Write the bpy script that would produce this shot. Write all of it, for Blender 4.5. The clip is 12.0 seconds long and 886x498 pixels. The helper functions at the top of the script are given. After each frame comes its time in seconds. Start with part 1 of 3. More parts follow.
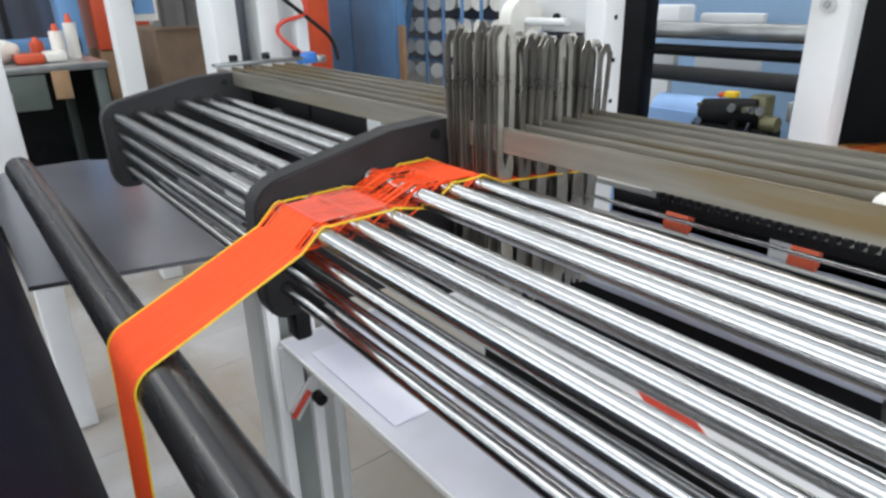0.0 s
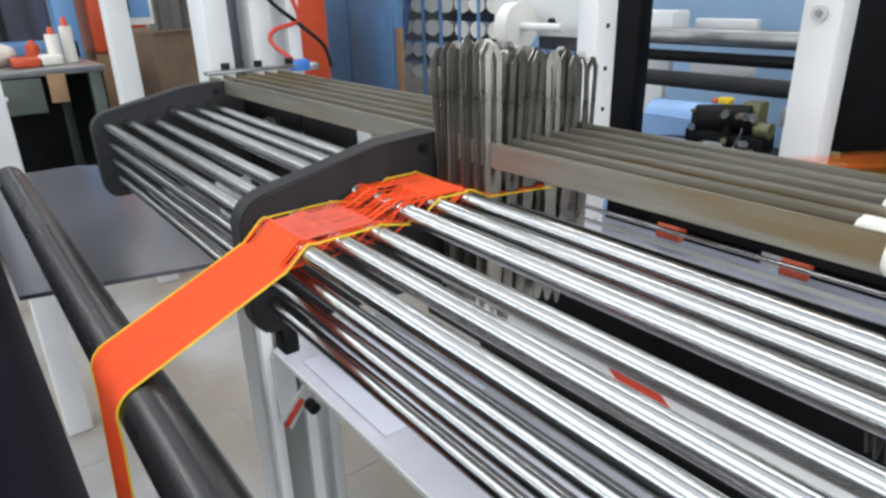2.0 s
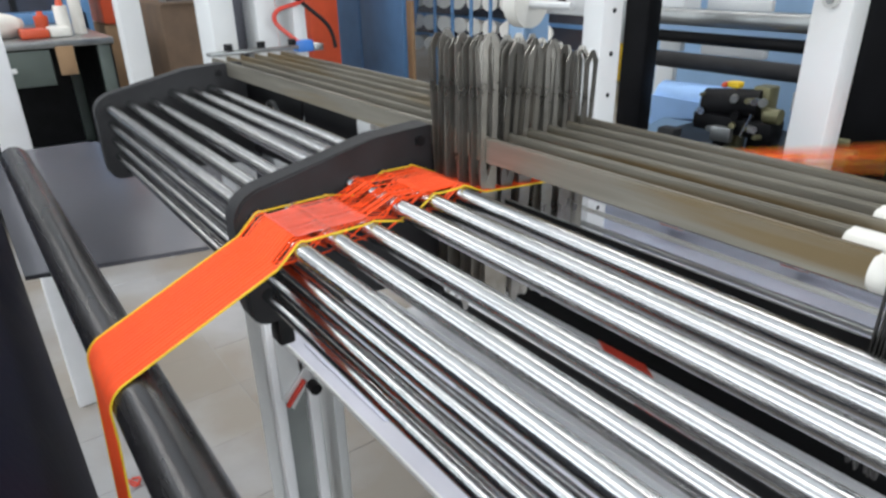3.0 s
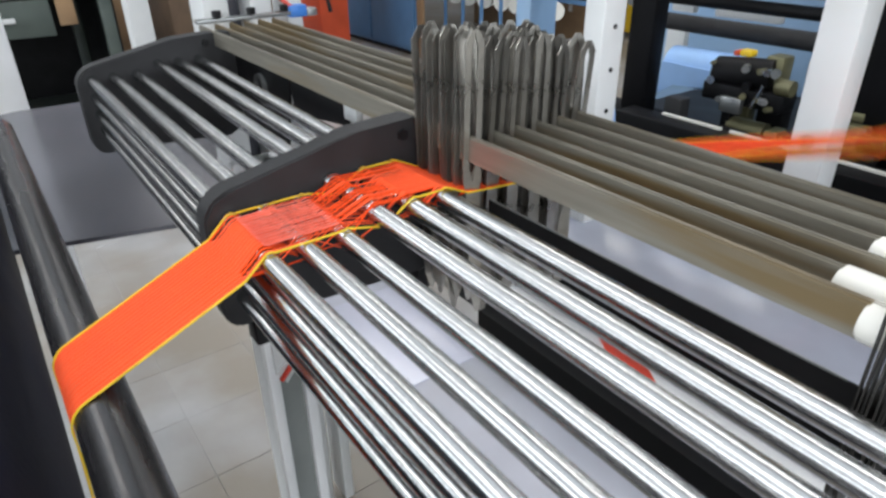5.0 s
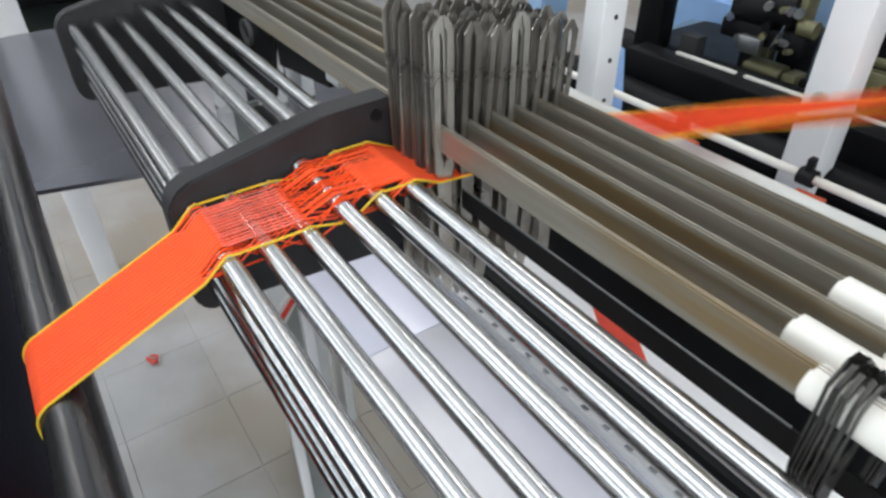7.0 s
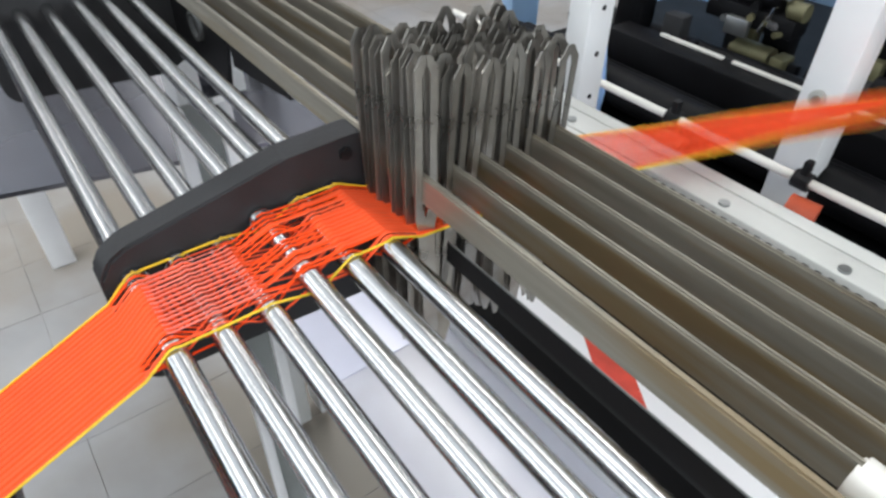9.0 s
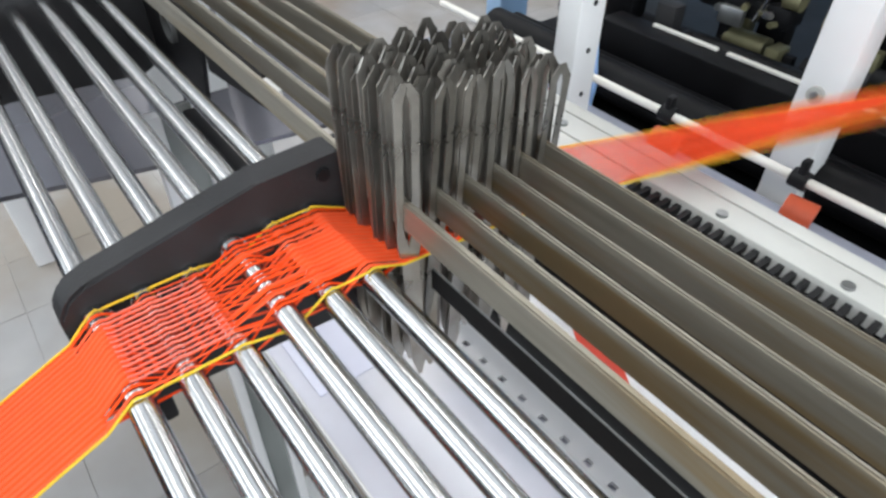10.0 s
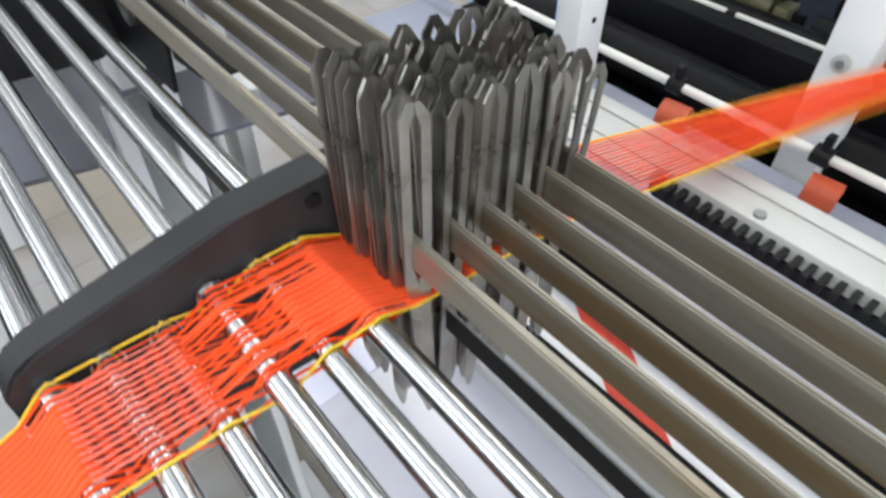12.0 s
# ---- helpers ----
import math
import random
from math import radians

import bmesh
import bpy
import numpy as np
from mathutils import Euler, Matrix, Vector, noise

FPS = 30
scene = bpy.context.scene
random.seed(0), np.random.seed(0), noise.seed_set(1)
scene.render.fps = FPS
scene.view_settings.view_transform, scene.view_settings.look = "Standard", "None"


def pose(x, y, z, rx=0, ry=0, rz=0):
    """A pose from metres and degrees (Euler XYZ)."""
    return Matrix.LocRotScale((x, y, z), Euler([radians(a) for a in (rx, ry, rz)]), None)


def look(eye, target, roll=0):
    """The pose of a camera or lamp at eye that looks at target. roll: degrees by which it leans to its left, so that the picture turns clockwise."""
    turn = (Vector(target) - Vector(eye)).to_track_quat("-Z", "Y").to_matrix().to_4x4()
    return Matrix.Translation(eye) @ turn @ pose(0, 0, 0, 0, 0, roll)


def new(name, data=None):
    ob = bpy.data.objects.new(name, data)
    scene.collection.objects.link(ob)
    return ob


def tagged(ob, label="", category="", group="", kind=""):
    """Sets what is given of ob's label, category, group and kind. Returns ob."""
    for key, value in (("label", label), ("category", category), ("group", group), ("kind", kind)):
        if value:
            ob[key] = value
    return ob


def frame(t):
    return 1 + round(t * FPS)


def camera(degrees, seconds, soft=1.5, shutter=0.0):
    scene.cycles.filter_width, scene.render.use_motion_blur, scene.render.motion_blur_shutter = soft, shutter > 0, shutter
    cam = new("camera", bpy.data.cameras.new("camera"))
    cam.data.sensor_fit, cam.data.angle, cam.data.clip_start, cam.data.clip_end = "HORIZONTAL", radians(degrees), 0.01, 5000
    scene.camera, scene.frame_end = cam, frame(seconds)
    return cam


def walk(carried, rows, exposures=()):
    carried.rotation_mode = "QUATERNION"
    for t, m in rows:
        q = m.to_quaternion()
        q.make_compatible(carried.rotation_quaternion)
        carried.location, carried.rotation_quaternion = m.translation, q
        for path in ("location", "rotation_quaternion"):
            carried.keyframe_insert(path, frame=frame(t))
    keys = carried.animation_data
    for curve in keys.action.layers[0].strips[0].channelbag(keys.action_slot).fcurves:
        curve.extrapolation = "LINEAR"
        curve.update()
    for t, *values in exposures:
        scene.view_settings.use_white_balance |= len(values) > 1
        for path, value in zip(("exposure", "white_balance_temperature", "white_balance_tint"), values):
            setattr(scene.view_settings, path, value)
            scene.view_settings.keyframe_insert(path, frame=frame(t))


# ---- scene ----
cam = camera(68.9, 12.0, soft=2.7, shutter=0.7)
PATH = [
    (0, (0.316, -0.156, 1.126), (-1.161, 0.968, 0.381), -1.5),
    (0.5, (0.316, -0.154, 1.126), (-1.165, 0.965, 0.382), -1.6),
    (1, (0.317, -0.152, 1.126), (-1.156, 0.98, 0.385), -1.4),
    (1.5, (0.317, -0.151, 1.129), (-1.154, 0.984, 0.39), -1.4),
    (2, (0.317, -0.147, 1.134), (-1.158, 0.982, 0.392), -1.5),
    (2.5, (0.319, -0.143, 1.142), (-1.146, 0.965, 0.351), -0.9),
    (3, (0.32, -0.136, 1.147), (-1.149, 0.95, 0.333), -1.1),
    (5, (0.307, -0.103, 1.17), (-1.126, 0.921, 0.223), -0.7),
    (5.5, (0.306, -0.095, 1.183), (-1.116, 0.924, 0.214), -1.0),
    (6, (0.306, -0.082, 1.19), (-1.08, 0.929, 0.16), -0.7),
    (6.5, (0.31, -0.064, 1.196), (-1.07, 0.861, 0.082), -0.8),
    (7, (0.297, -0.059, 1.209), (-1.049, 0.838, 0.032), -0.5),
    (7.5, (0.27, -0.051, 1.216), (-1.045, 0.854, 0.011), -0.3),
    (9.5, (0.22, -0.01, 1.227), (-0.982, 0.919, -0.074), 0.9),
    (10, (0.207, 0.001, 1.229), (-0.979, 0.926, -0.089), 0.6),
    (10.5, (0.19, 0.009, 1.227), (-0.974, 0.93, -0.114), 0.6),
    (11, (0.179, 0.018, 1.215), (-0.925, 0.946, -0.17), 1.4),
    (11.5, (0.168, 0.023, 1.214), (-0.899, 0.932, -0.213), 0.8),
    (12, (0.149, 0.029, 1.222), (-0.935, 0.935, -0.194), 0.1),
]
walk(cam, [(t, look(eye, target, roll)) for t, eye, target, roll in PATH],
     exposures=[(0, -0.04), (7, -0.04), (9.5, 0.11), (12, 0.23)])

random.seed(7)

# ---- world and light ----
world = bpy.data.worlds.new("hall_air")
scene.world = world
world.use_nodes = True
world.node_tree.nodes["Background"].inputs[0].default_value = (0.9, 0.95, 1.0, 1)
world.node_tree.nodes["Background"].inputs[1].default_value = 0.3
CEILING = 3.4
LAMP_ROWS = [(-3.4, -1.5), (-3.4, 1.3), (-0.9, -1.5), (-0.9, 1.3), (1.3, -1.5), (1.3, 1.3), (-0.9, 3.6), (-3.4, 3.6), (-5.9, -1.5), (-5.9, 1.3), (-5.9, 3.6)]


def ceiling_lamp(name, x, y, z, sx, sy, watts, color):
    data = bpy.data.lights.new(name, "AREA")
    data.shape, data.size, data.size_y = "RECTANGLE", sx, sy
    data.energy, data.color = watts, color
    new(name, data).matrix_world = look((x, y, z), (x, y, 0))


for lx, ly in LAMP_ROWS:
    ceiling_lamp("tube_light", lx, ly, CEILING - 0.13, 2.2, 0.36, 22 if lx > -5 else 12, (1.0, 0.985, 0.96))
# unseen milky roof panels for broad rod highlights; y -2.6 is added fill
for sy, sw, watts in ((-2.6, 1.0, 40), (-0.35, 1.1, 30), (2.35, 0.5, 16)):
    ceiling_lamp("unseen_roof_light", -2.0, sy, CEILING - 0.02, 9.0, sw, watts, (0.80, 0.91, 1.0))
# unseen window band added in the south wall for low side fill
ADDED_WIN = (-6.5, 2.0, 1.35, 2.75)
data = bpy.data.lights.new("side_fill_light", "AREA")
data.shape, data.size, data.size_y = "RECTANGLE", ADDED_WIN[1] - ADDED_WIN[0], ADDED_WIN[3] - ADDED_WIN[2]
data.energy, data.color = 170, (0.86, 0.94, 1.0)
new("side_fill_light", data).matrix_world = look((-2.25, -4.58, 2.05), (-2.25, 0, 2.05))

# unseen window added in the east wall to brighten what faces it
ADDED_WIN_E = (-3.6, 1.6, 1.0, 2.6)
data = bpy.data.lights.new("side_fill_light", "AREA")
data.shape, data.size, data.size_y = "RECTANGLE", ADDED_WIN_E[1] - ADDED_WIN_E[0], ADDED_WIN_E[3] - ADDED_WIN_E[2]
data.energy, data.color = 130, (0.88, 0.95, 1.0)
new("side_fill_light", data).matrix_world = look((4.08, -1.0, 1.8), (0, -1.0, 1.8))


# ---- materials ----
def ramp(nt, fac, stops):
    node = nt.nodes.new("ShaderNodeValToRGB")
    while len(node.color_ramp.elements) < len(stops):
        node.color_ramp.elements.new(0.5)
    for el, (p, c) in zip(node.color_ramp.elements, stops):
        el.position, el.color = p, (*c, 1)
    nt.links.new(fac, node.inputs[0])
    return node.outputs[0]


def material(name, color, rough=0.5, metal=0.0, vary=0.15, scale=20.0, fine=220.0, bump=0.08, stretch=(1, 1, 1),
             spot=None, spot_at=0.62, per_piece=0.0, coat=0.0, shine=0.5, world_space=False):
    m = bpy.data.materials.new(name)
    m.use_nodes = True
    nt = m.node_tree
    b = nt.nodes["Principled BSDF"]
    b.inputs["Metallic"].default_value = metal
    b.inputs["Coat Weight"].default_value = coat
    b.inputs["Specular IOR Level"].default_value = shine
    tex = nt.nodes.new("ShaderNodeTexCoord")
    mp = nt.nodes.new("ShaderNodeMapping")
    mp.inputs["Scale"].default_value = stretch
    if world_space:
        nt.links.new(nt.nodes.new("ShaderNodeNewGeometry").outputs["Position"], mp.inputs[0])
    else:
        nt.links.new(tex.outputs["Object"], mp.inputs[0])
    big = nt.nodes.new("ShaderNodeTexNoise")
    big.inputs["Scale"].default_value, big.inputs["Detail"].default_value = scale, 5
    small = nt.nodes.new("ShaderNodeTexNoise")
    small.inputs["Scale"].default_value, small.inputs["Detail"].default_value = fine, 3
    for n in (big, small):
        nt.links.new(mp.outputs[0], n.inputs["Vector"])
    lo = [c * (1 - vary) for c in color]
    hi = [min(1, c * (1 + vary)) for c in color]
    col = ramp(nt, big.outputs["Fac"], [(0.3, lo), (0.7, hi)])
    if spot:
        st = nt.nodes.new("ShaderNodeTexNoise")
        st.inputs["Scale"].default_value, st.inputs["Detail"].default_value = scale * 0.37, 7
        nt.links.new(mp.outputs[0], st.inputs["Vector"])
        fac = ramp(nt, st.outputs["Fac"], [(spot_at - 0.08, (0, 0, 0)), (spot_at + 0.08, (1, 1, 1))])
        mix = nt.nodes.new("ShaderNodeMixRGB")
        nt.links.new(fac, mix.inputs[0])
        nt.links.new(col, mix.inputs[1])
        mix.inputs[2].default_value = (*spot, 1)
        col = mix.outputs[0]
    if per_piece:
        info = nt.nodes.new("ShaderNodeObjectInfo")
        geo = nt.nodes.new("ShaderNodeNewGeometry")
        add = nt.nodes.new("ShaderNodeMath")
        add.operation = "ADD"
        nt.links.new(info.outputs["Random"], add.inputs[0])
        nt.links.new(geo.outputs["Random Per Island"], add.inputs[1])
        fr = nt.nodes.new("ShaderNodeMath")
        fr.operation = "FRACT"
        nt.links.new(add.outputs[0], fr.inputs[0])
        mr = nt.nodes.new("ShaderNodeMapRange")
        mr.inputs["To Min"].default_value, mr.inputs["To Max"].default_value = 1 - per_piece, 1 + per_piece
        nt.links.new(fr.outputs[0], mr.inputs["Value"])
        hsv = nt.nodes.new("ShaderNodeHueSaturation")
        nt.links.new(mr.outputs[0], hsv.inputs["Value"])
        nt.links.new(col, hsv.inputs["Color"])
        col = hsv.outputs[0]
    nt.links.new(col, b.inputs["Base Color"])
    r = nt.nodes.new("ShaderNodeMapRange")
    r.inputs["To Min"].default_value, r.inputs["To Max"].default_value = max(0.02, rough * 0.8), min(1, rough * 1.2)
    nt.links.new(big.outputs["Fac"], r.inputs["Value"])
    nt.links.new(r.outputs[0], b.inputs["Roughness"])
    if bump:
        bp = nt.nodes.new("ShaderNodeBump")
        bp.inputs["Strength"].default_value, bp.inputs["Distance"].default_value = bump, 0.001
        nt.links.new(small.outputs["Fac"], bp.inputs["Height"])
        nt.links.new(bp.outputs[0], b.inputs["Normal"])
    return m


CHROME = material("polished_chrome", (0.50, 0.50, 0.505), 0.21, 1.0, 0.05, 4, 300, 0.0, (0.3, 3, 3))
BLACK_CAST = material("black_painted_casting", (0.021, 0.021, 0.023), 0.62, 0, 0.3, 25, 600, 0.25, shine=0.35)
BLACK_STEEL = material("black_painted_steel", (0.009, 0.009, 0.010), 0.5, 0, 0.4, 14, 260, 0.1, shine=0.22)
LOOM_BLACK = material("oily_black_loom_paint", (0.005, 0.005, 0.006), 0.5, 0, 0.4, 14, 260, 0.15, shine=0.15)
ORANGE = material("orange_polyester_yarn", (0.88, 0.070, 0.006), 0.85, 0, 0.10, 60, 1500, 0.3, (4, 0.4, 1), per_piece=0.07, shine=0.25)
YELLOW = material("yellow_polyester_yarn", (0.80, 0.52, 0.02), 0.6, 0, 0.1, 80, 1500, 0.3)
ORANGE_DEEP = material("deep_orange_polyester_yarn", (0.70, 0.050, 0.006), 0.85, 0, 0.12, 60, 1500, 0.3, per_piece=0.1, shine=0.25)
# orange yarn with its gloss mixed in as a paler tint
ORANGE_SHEEN = material("sheen_tinted_orange_yarn", (0.88, 0.105, 0.035), 0.8, 0, 0.1, 80, 1500, 0.3, shine=0.25)
# sheen of the orange yarn, put into a paler colour
YARN_SHEEN = material("pale_yarn_sheen", (0.88, 0.20, 0.15), 0.5, 0, 0.1, 80, 1500, 0.3)
# machine white made lighter, to offset shade under the rods and shelf
LIFTED_WHITE = material("lifted_white_paint", (0.86, 0.86, 0.88), 0.4, 0, 0.05, 7, 300, 0.06, spot=(0.74, 0.74, 0.73), spot_at=0.66)
ROLLER = material("dark_grey_anodised_tube", (0.068, 0.066, 0.068), 0.27, 0.75, 0.2, 10, 400, 0.06, (0.5, 5, 5))
NAVY = material("navy_beam_cover", (0.006, 0.007, 0.019), 0.6, 0, 0.35, 7, 160, 0.2, shine=0.12)
BAR_STEEL = material("dull_galvanised_bar", (0.275, 0.255, 0.215), 0.42, 0.7, 0.16, 22, 420, 0.1, (0.5, 3, 8), spot=(0.25, 0.185, 0.10), spot_at=0.55)
WIRE_STEEL = material("worn_drop_wire_steel", (0.31, 0.295, 0.27), 0.29, 0.85, 0.25, 45, 500, 0.1, spot=(0.22, 0.185, 0.15), spot_at=0.58, per_piece=0.42)
DARK_WIRE = material("blackened_wire_steel", (0.05, 0.048, 0.045), 0.4, 0.5, 0.25, 45, 500, 0.1, per_piece=0.4)
WHITE_PAINT = material("white_machine_paint", (0.70, 0.71, 0.715), 0.42, 0, 0.05, 7, 300, 0.06, spot=(0.60, 0.60, 0.57), spot_at=0.66)
WORN_WHITE = material("worn_off_white_enamel", (0.50, 0.505, 0.485), 0.45, 0, 0.08, 9, 300, 0.08, (1, 2, 1), spot=(0.40, 0.40, 0.37), spot_at=0.6)
LAVENDER = material("lavender_grey_enamel", (0.36, 0.38, 0.46), 0.2, 0, 0.10, 9, 200, 0.1, spot=(0.30, 0.31, 0.35))
PALE_BLUE = material("pale_slate_blue_paint", (0.28, 0.43, 0.63), 0.42, 0, 0.1, 5, 150, 0.08)
WHITE_PLASTIC = material("white_plastic", (0.74, 0.72, 0.67), 0.45, 0, 0.04, 20, 400, 0.05)
GREY_PAINT = material("pale_grey_sheet_steel", (0.60, 0.61, 0.69), 0.16, 0.0, 0.08, 9, 200, 0.1, spot=(0.50, 0.50, 0.54), spot_at=0.57)
LILAC_SHEET = material("pale_lilac_sheet", (0.72, 0.73, 0.86), 0.2, 0, 0.06, 9, 200, 0.05)
SLAB = material("glossy_grey_steel_shelf", (0.135, 0.135, 0.158), 0.2, 0.55, 0.14, 5, 120, 0.06)
RED_TAPE = material("red_tape", (0.62, 0.06, 0.035), 0.45, 0, 0.15, 60, 300, 0.1)
ORANGE_RUBBER = material("orange_rubber_guide", (0.42, 0.065, 0.022), 0.5, 0, 0.15, 60, 300, 0.1)
BLUE_PAINT = material("blue_machine_paint", (0.13, 0.28, 0.52), 0.42, 0, 0.1, 5, 150, 0.08)
SKY_CLOTH = material("light_blue_cloth", (0.34, 0.55, 0.92), 0.6, 0, 0.1, 15, 600, 0.3)
RED_PAINT = material("orange_red_machine_paint", (0.62, 0.085, 0.03), 0.4, 0, 0.15, 5, 150, 0.08)
CONE = material("white_yarn_cone", (0.80, 0.79, 0.75), 0.8, 0, 0.06, 40, 900, 0.4)
CARD = material("brown_cardboard", (0.30, 0.19, 0.105), 0.85, 0, 0.12, 9, 300, 0.2)
OLD_WOOD = material("old_brown_wood", (0.13, 0.085, 0.055), 0.8, 0, 0.2, 9, 300, 0.2)
FILM_GREY = material("grey_plastic_film", (0.20, 0.19, 0.185), 0.25, 0, 0.2, 9, 200, 0.1, (1, 1, 0.3))
YELLOW_PAINT = material("yellow_paint", (0.75, 0.50, 0.02), 0.45, 0, 0.1, 20, 300, 0.1)
GREEN_GREY = material("grey_green_enamel", (0.085, 0.105, 0.095), 0.45, 0, 0.15, 7, 160, 0.1)
# grey holds the shade inside the stand's channel
CHANNEL_SHADE = material("shade_toned_channel_paint", (0.24, 0.255, 0.25), 0.5, 0, 0.12, 9, 160, 0.1)
MID_STEEL = material("bare_grey_steel", (0.30, 0.31, 0.31), 0.35, 0.85, 0.15, 14, 400, 0.1)
OLIVE = material("oily_olive_brass", (0.17, 0.16, 0.09), 0.45, 0.5, 0.25, 30, 300, 0.2)
TILE = material("grey_cement_tile", (0.38, 0.375, 0.375), 0.34, 0, 0.15, 4, 90, 0.2, spot=(0.29, 0.255, 0.215), spot_at=0.51, per_piece=0.035, world_space=True)
GROUT = material("dirty_grout", (0.33, 0.32, 0.31), 0.8, 0, 0.2, 8, 150, 0.3, world_space=True)
WALL = material("off_white_hall_wall", (0.60, 0.60, 0.59), 0.75, 0, 0.06, 1.2, 60, 0.2)
ROOF = material("pale_ceiling_sheet", (0.58, 0.585, 0.59), 0.7, 0, 0.08, 1.0, 50, 0.2)
HOSE_RED = material("red_air_hose", (0.60, 0.05, 0.03), 0.35, 0, 0.05, 50, 300, 0.05)
HOSE_BLUE = material("blue_fitting", (0.05, 0.20, 0.60), 0.35, 0, 0.05, 50, 300, 0.05)


# ---- mesh helpers ----
def box(bm, x0, x1, y0, y1, z0, z1, bevel=0.0):
    made = bmesh.ops.create_cube(bm, size=1)["verts"]
    bmesh.ops.scale(bm, vec=(x1 - x0, y1 - y0, z1 - z0), verts=made)
    bmesh.ops.translate(bm, vec=((x0 + x1) / 2, (y0 + y1) / 2, (z0 + z1) / 2), verts=made)
    if bevel:
        edges = list({e for v in made for e in v.link_edges})
        bmesh.ops.bevel(bm, geom=edges, offset=bevel, segments=2, affect="EDGES", profile=0.5)
    return bm


def tube(bm, a, b, r, seg=16, r2=None):
    a, b = Vector(a), Vector(b)
    turn = (b - a).to_track_quat("Z", "Y").to_matrix().to_4x4()
    m = Matrix.Translation((a + b) / 2) @ turn
    bmesh.ops.create_cone(bm, cap_ends=True, segments=seg, radius1=r, radius2=r if r2 is None else r2, depth=(b - a).length, matrix=m)
    return bm


def hose(bm, pts, r, seg=8, smooth=6):
    """A round hose along a smooth line through pts."""
    pts = [Vector(p) for p in pts]
    line = []
    for i in range(len(pts) - 1):
        p0, p1, p2, p3 = pts[max(i - 1, 0)], pts[i], pts[i + 1], pts[min(i + 2, len(pts) - 1)]
        for k in range(smooth):
            t = k / smooth
            line.append(0.5 * (2 * p1 + (p2 - p0) * t + (2 * p0 - 5 * p1 + 4 * p2 - p3) * t * t + (3 * p1 - p0 - 3 * p2 + p3) * t ** 3))
    line.append(pts[-1])
    rings = []
    for i, p in enumerate(line):
        d = (line[min(i + 1, len(line) - 1)] - line[max(i - 1, 0)]).normalized()
        side = d.cross(Vector((0.3, 0.2, 1))).normalized()
        up = side.cross(d)
        rings.append([bm.verts.new(p + r * (side * math.cos(a) + up * math.sin(a))) for a in (2 * math.pi * j / seg for j in range(seg))])
    for q, w in zip(rings, rings[1:]):
        for j in range(seg):
            bm.faces.new((q[j], q[(j + 1) % seg], w[(j + 1) % seg], w[j]))
    bm.faces.new(rings[0][::-1])
    bm.faces.new(rings[-1])
    return bm


def prism(bm, outline, axis, a, b):
    """A flat outline pushed from a to b along an axis; outline in the other two axes, in order."""
    def at(u, v, w):
        return {"x": (w, u, v), "y": (u, w, v), "z": (u, v, w)}[axis]
    lo = [bm.verts.new(at(u, v, a)) for u, v in outline]
    hi = [bm.verts.new(at(u, v, b)) for u, v in outline]
    n = len(outline)
    bm.faces.new(lo)
    bm.faces.new(hi[::-1])
    for i in range(n):
        bm.faces.new((lo[i], hi[i], hi[(i + 1) % n], lo[(i + 1) % n]))
    return bm


def mesh_of(name, bm, mat, smooth=True):
    bmesh.ops.recalc_face_normals(bm, faces=bm.faces)
    me = bpy.data.meshes.new(name)
    bm.to_mesh(me)
    bm.free()
    me.materials.append(mat)
    if smooth:
        for p in me.polygons:
            p.use_smooth = True
        me.set_sharp_from_angle(angle=radians(35))
    return me


def part(name, bm, mat, parent, label=""):
    ob = new(name, mesh_of(name, bm, mat))
    ob.parent = parent
    return tagged(ob, label) if label else ob


def share(name, me, parent, m=None):
    ob = new(name, me)
    ob.parent = parent
    if m is not None:
        ob.matrix_basis = m
    return ob


def thing(name, label, category, group="", kind="", at=(0, 0, 0)):
    ob = new(name)
    ob.empty_display_size = 0.02
    ob.location = at
    return tagged(ob, label, category, group, kind)


def solid(name, bm, mat, label, category, group="", kind=""):
    ob = new(name, mesh_of(name, bm, mat))
    return tagged(ob, label, category, group, kind)


B = bmesh.new

# ---- hall ----
HX0, HX1, HY0, HY1 = -9.0, 4.0, -4.5, 7.5
floor = solid("floor", box(B(), HX0, HX1, HY0, HY1, -0.2, -0.0019), GROUT, "grey cement tiled factory floor with dirty joints", "floor", kind="structure")
for nm, c in {"wall_west": (HX0 - 0.2, HX0, HY0 - 0.2, HY1 + 0.2), "wall_north": (HX0, HX1, HY1, HY1 + 0.2)}.items():
    solid(nm, box(B(), *c, -0.2, CEILING), WALL, "plain off-white painted factory hall wall", "wall", kind="structure")
bm = B()
for x0, x1, z0, z1 in ((HX0, ADDED_WIN[0], -0.2, CEILING), (ADDED_WIN[1], HX1, -0.2, CEILING), (ADDED_WIN[0], ADDED_WIN[1], -0.2, ADDED_WIN[2]), (ADDED_WIN[0], ADDED_WIN[1], ADDED_WIN[3], CEILING)):
    box(bm, x0, x1, HY0 - 0.2, HY0, z0, z1)
solid("wall_south", bm, WALL, "off-white factory hall wall with an added, unseen band of windows", "wall", kind="structure")
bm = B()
for y0, y1, z0, z1 in ((HY0 - 0.2, ADDED_WIN_E[0], -0.2, CEILING), (ADDED_WIN_E[1], HY1 + 0.2, -0.2, CEILING), (ADDED_WIN_E[0], ADDED_WIN_E[1], -0.2, ADDED_WIN_E[2]), (ADDED_WIN_E[0], ADDED_WIN_E[1], ADDED_WIN_E[3], CEILING)):
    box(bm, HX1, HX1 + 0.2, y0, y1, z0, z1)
solid("wall_east", bm, WALL, "off-white factory hall wall with an added, unseen wide window", "wall", kind="structure")
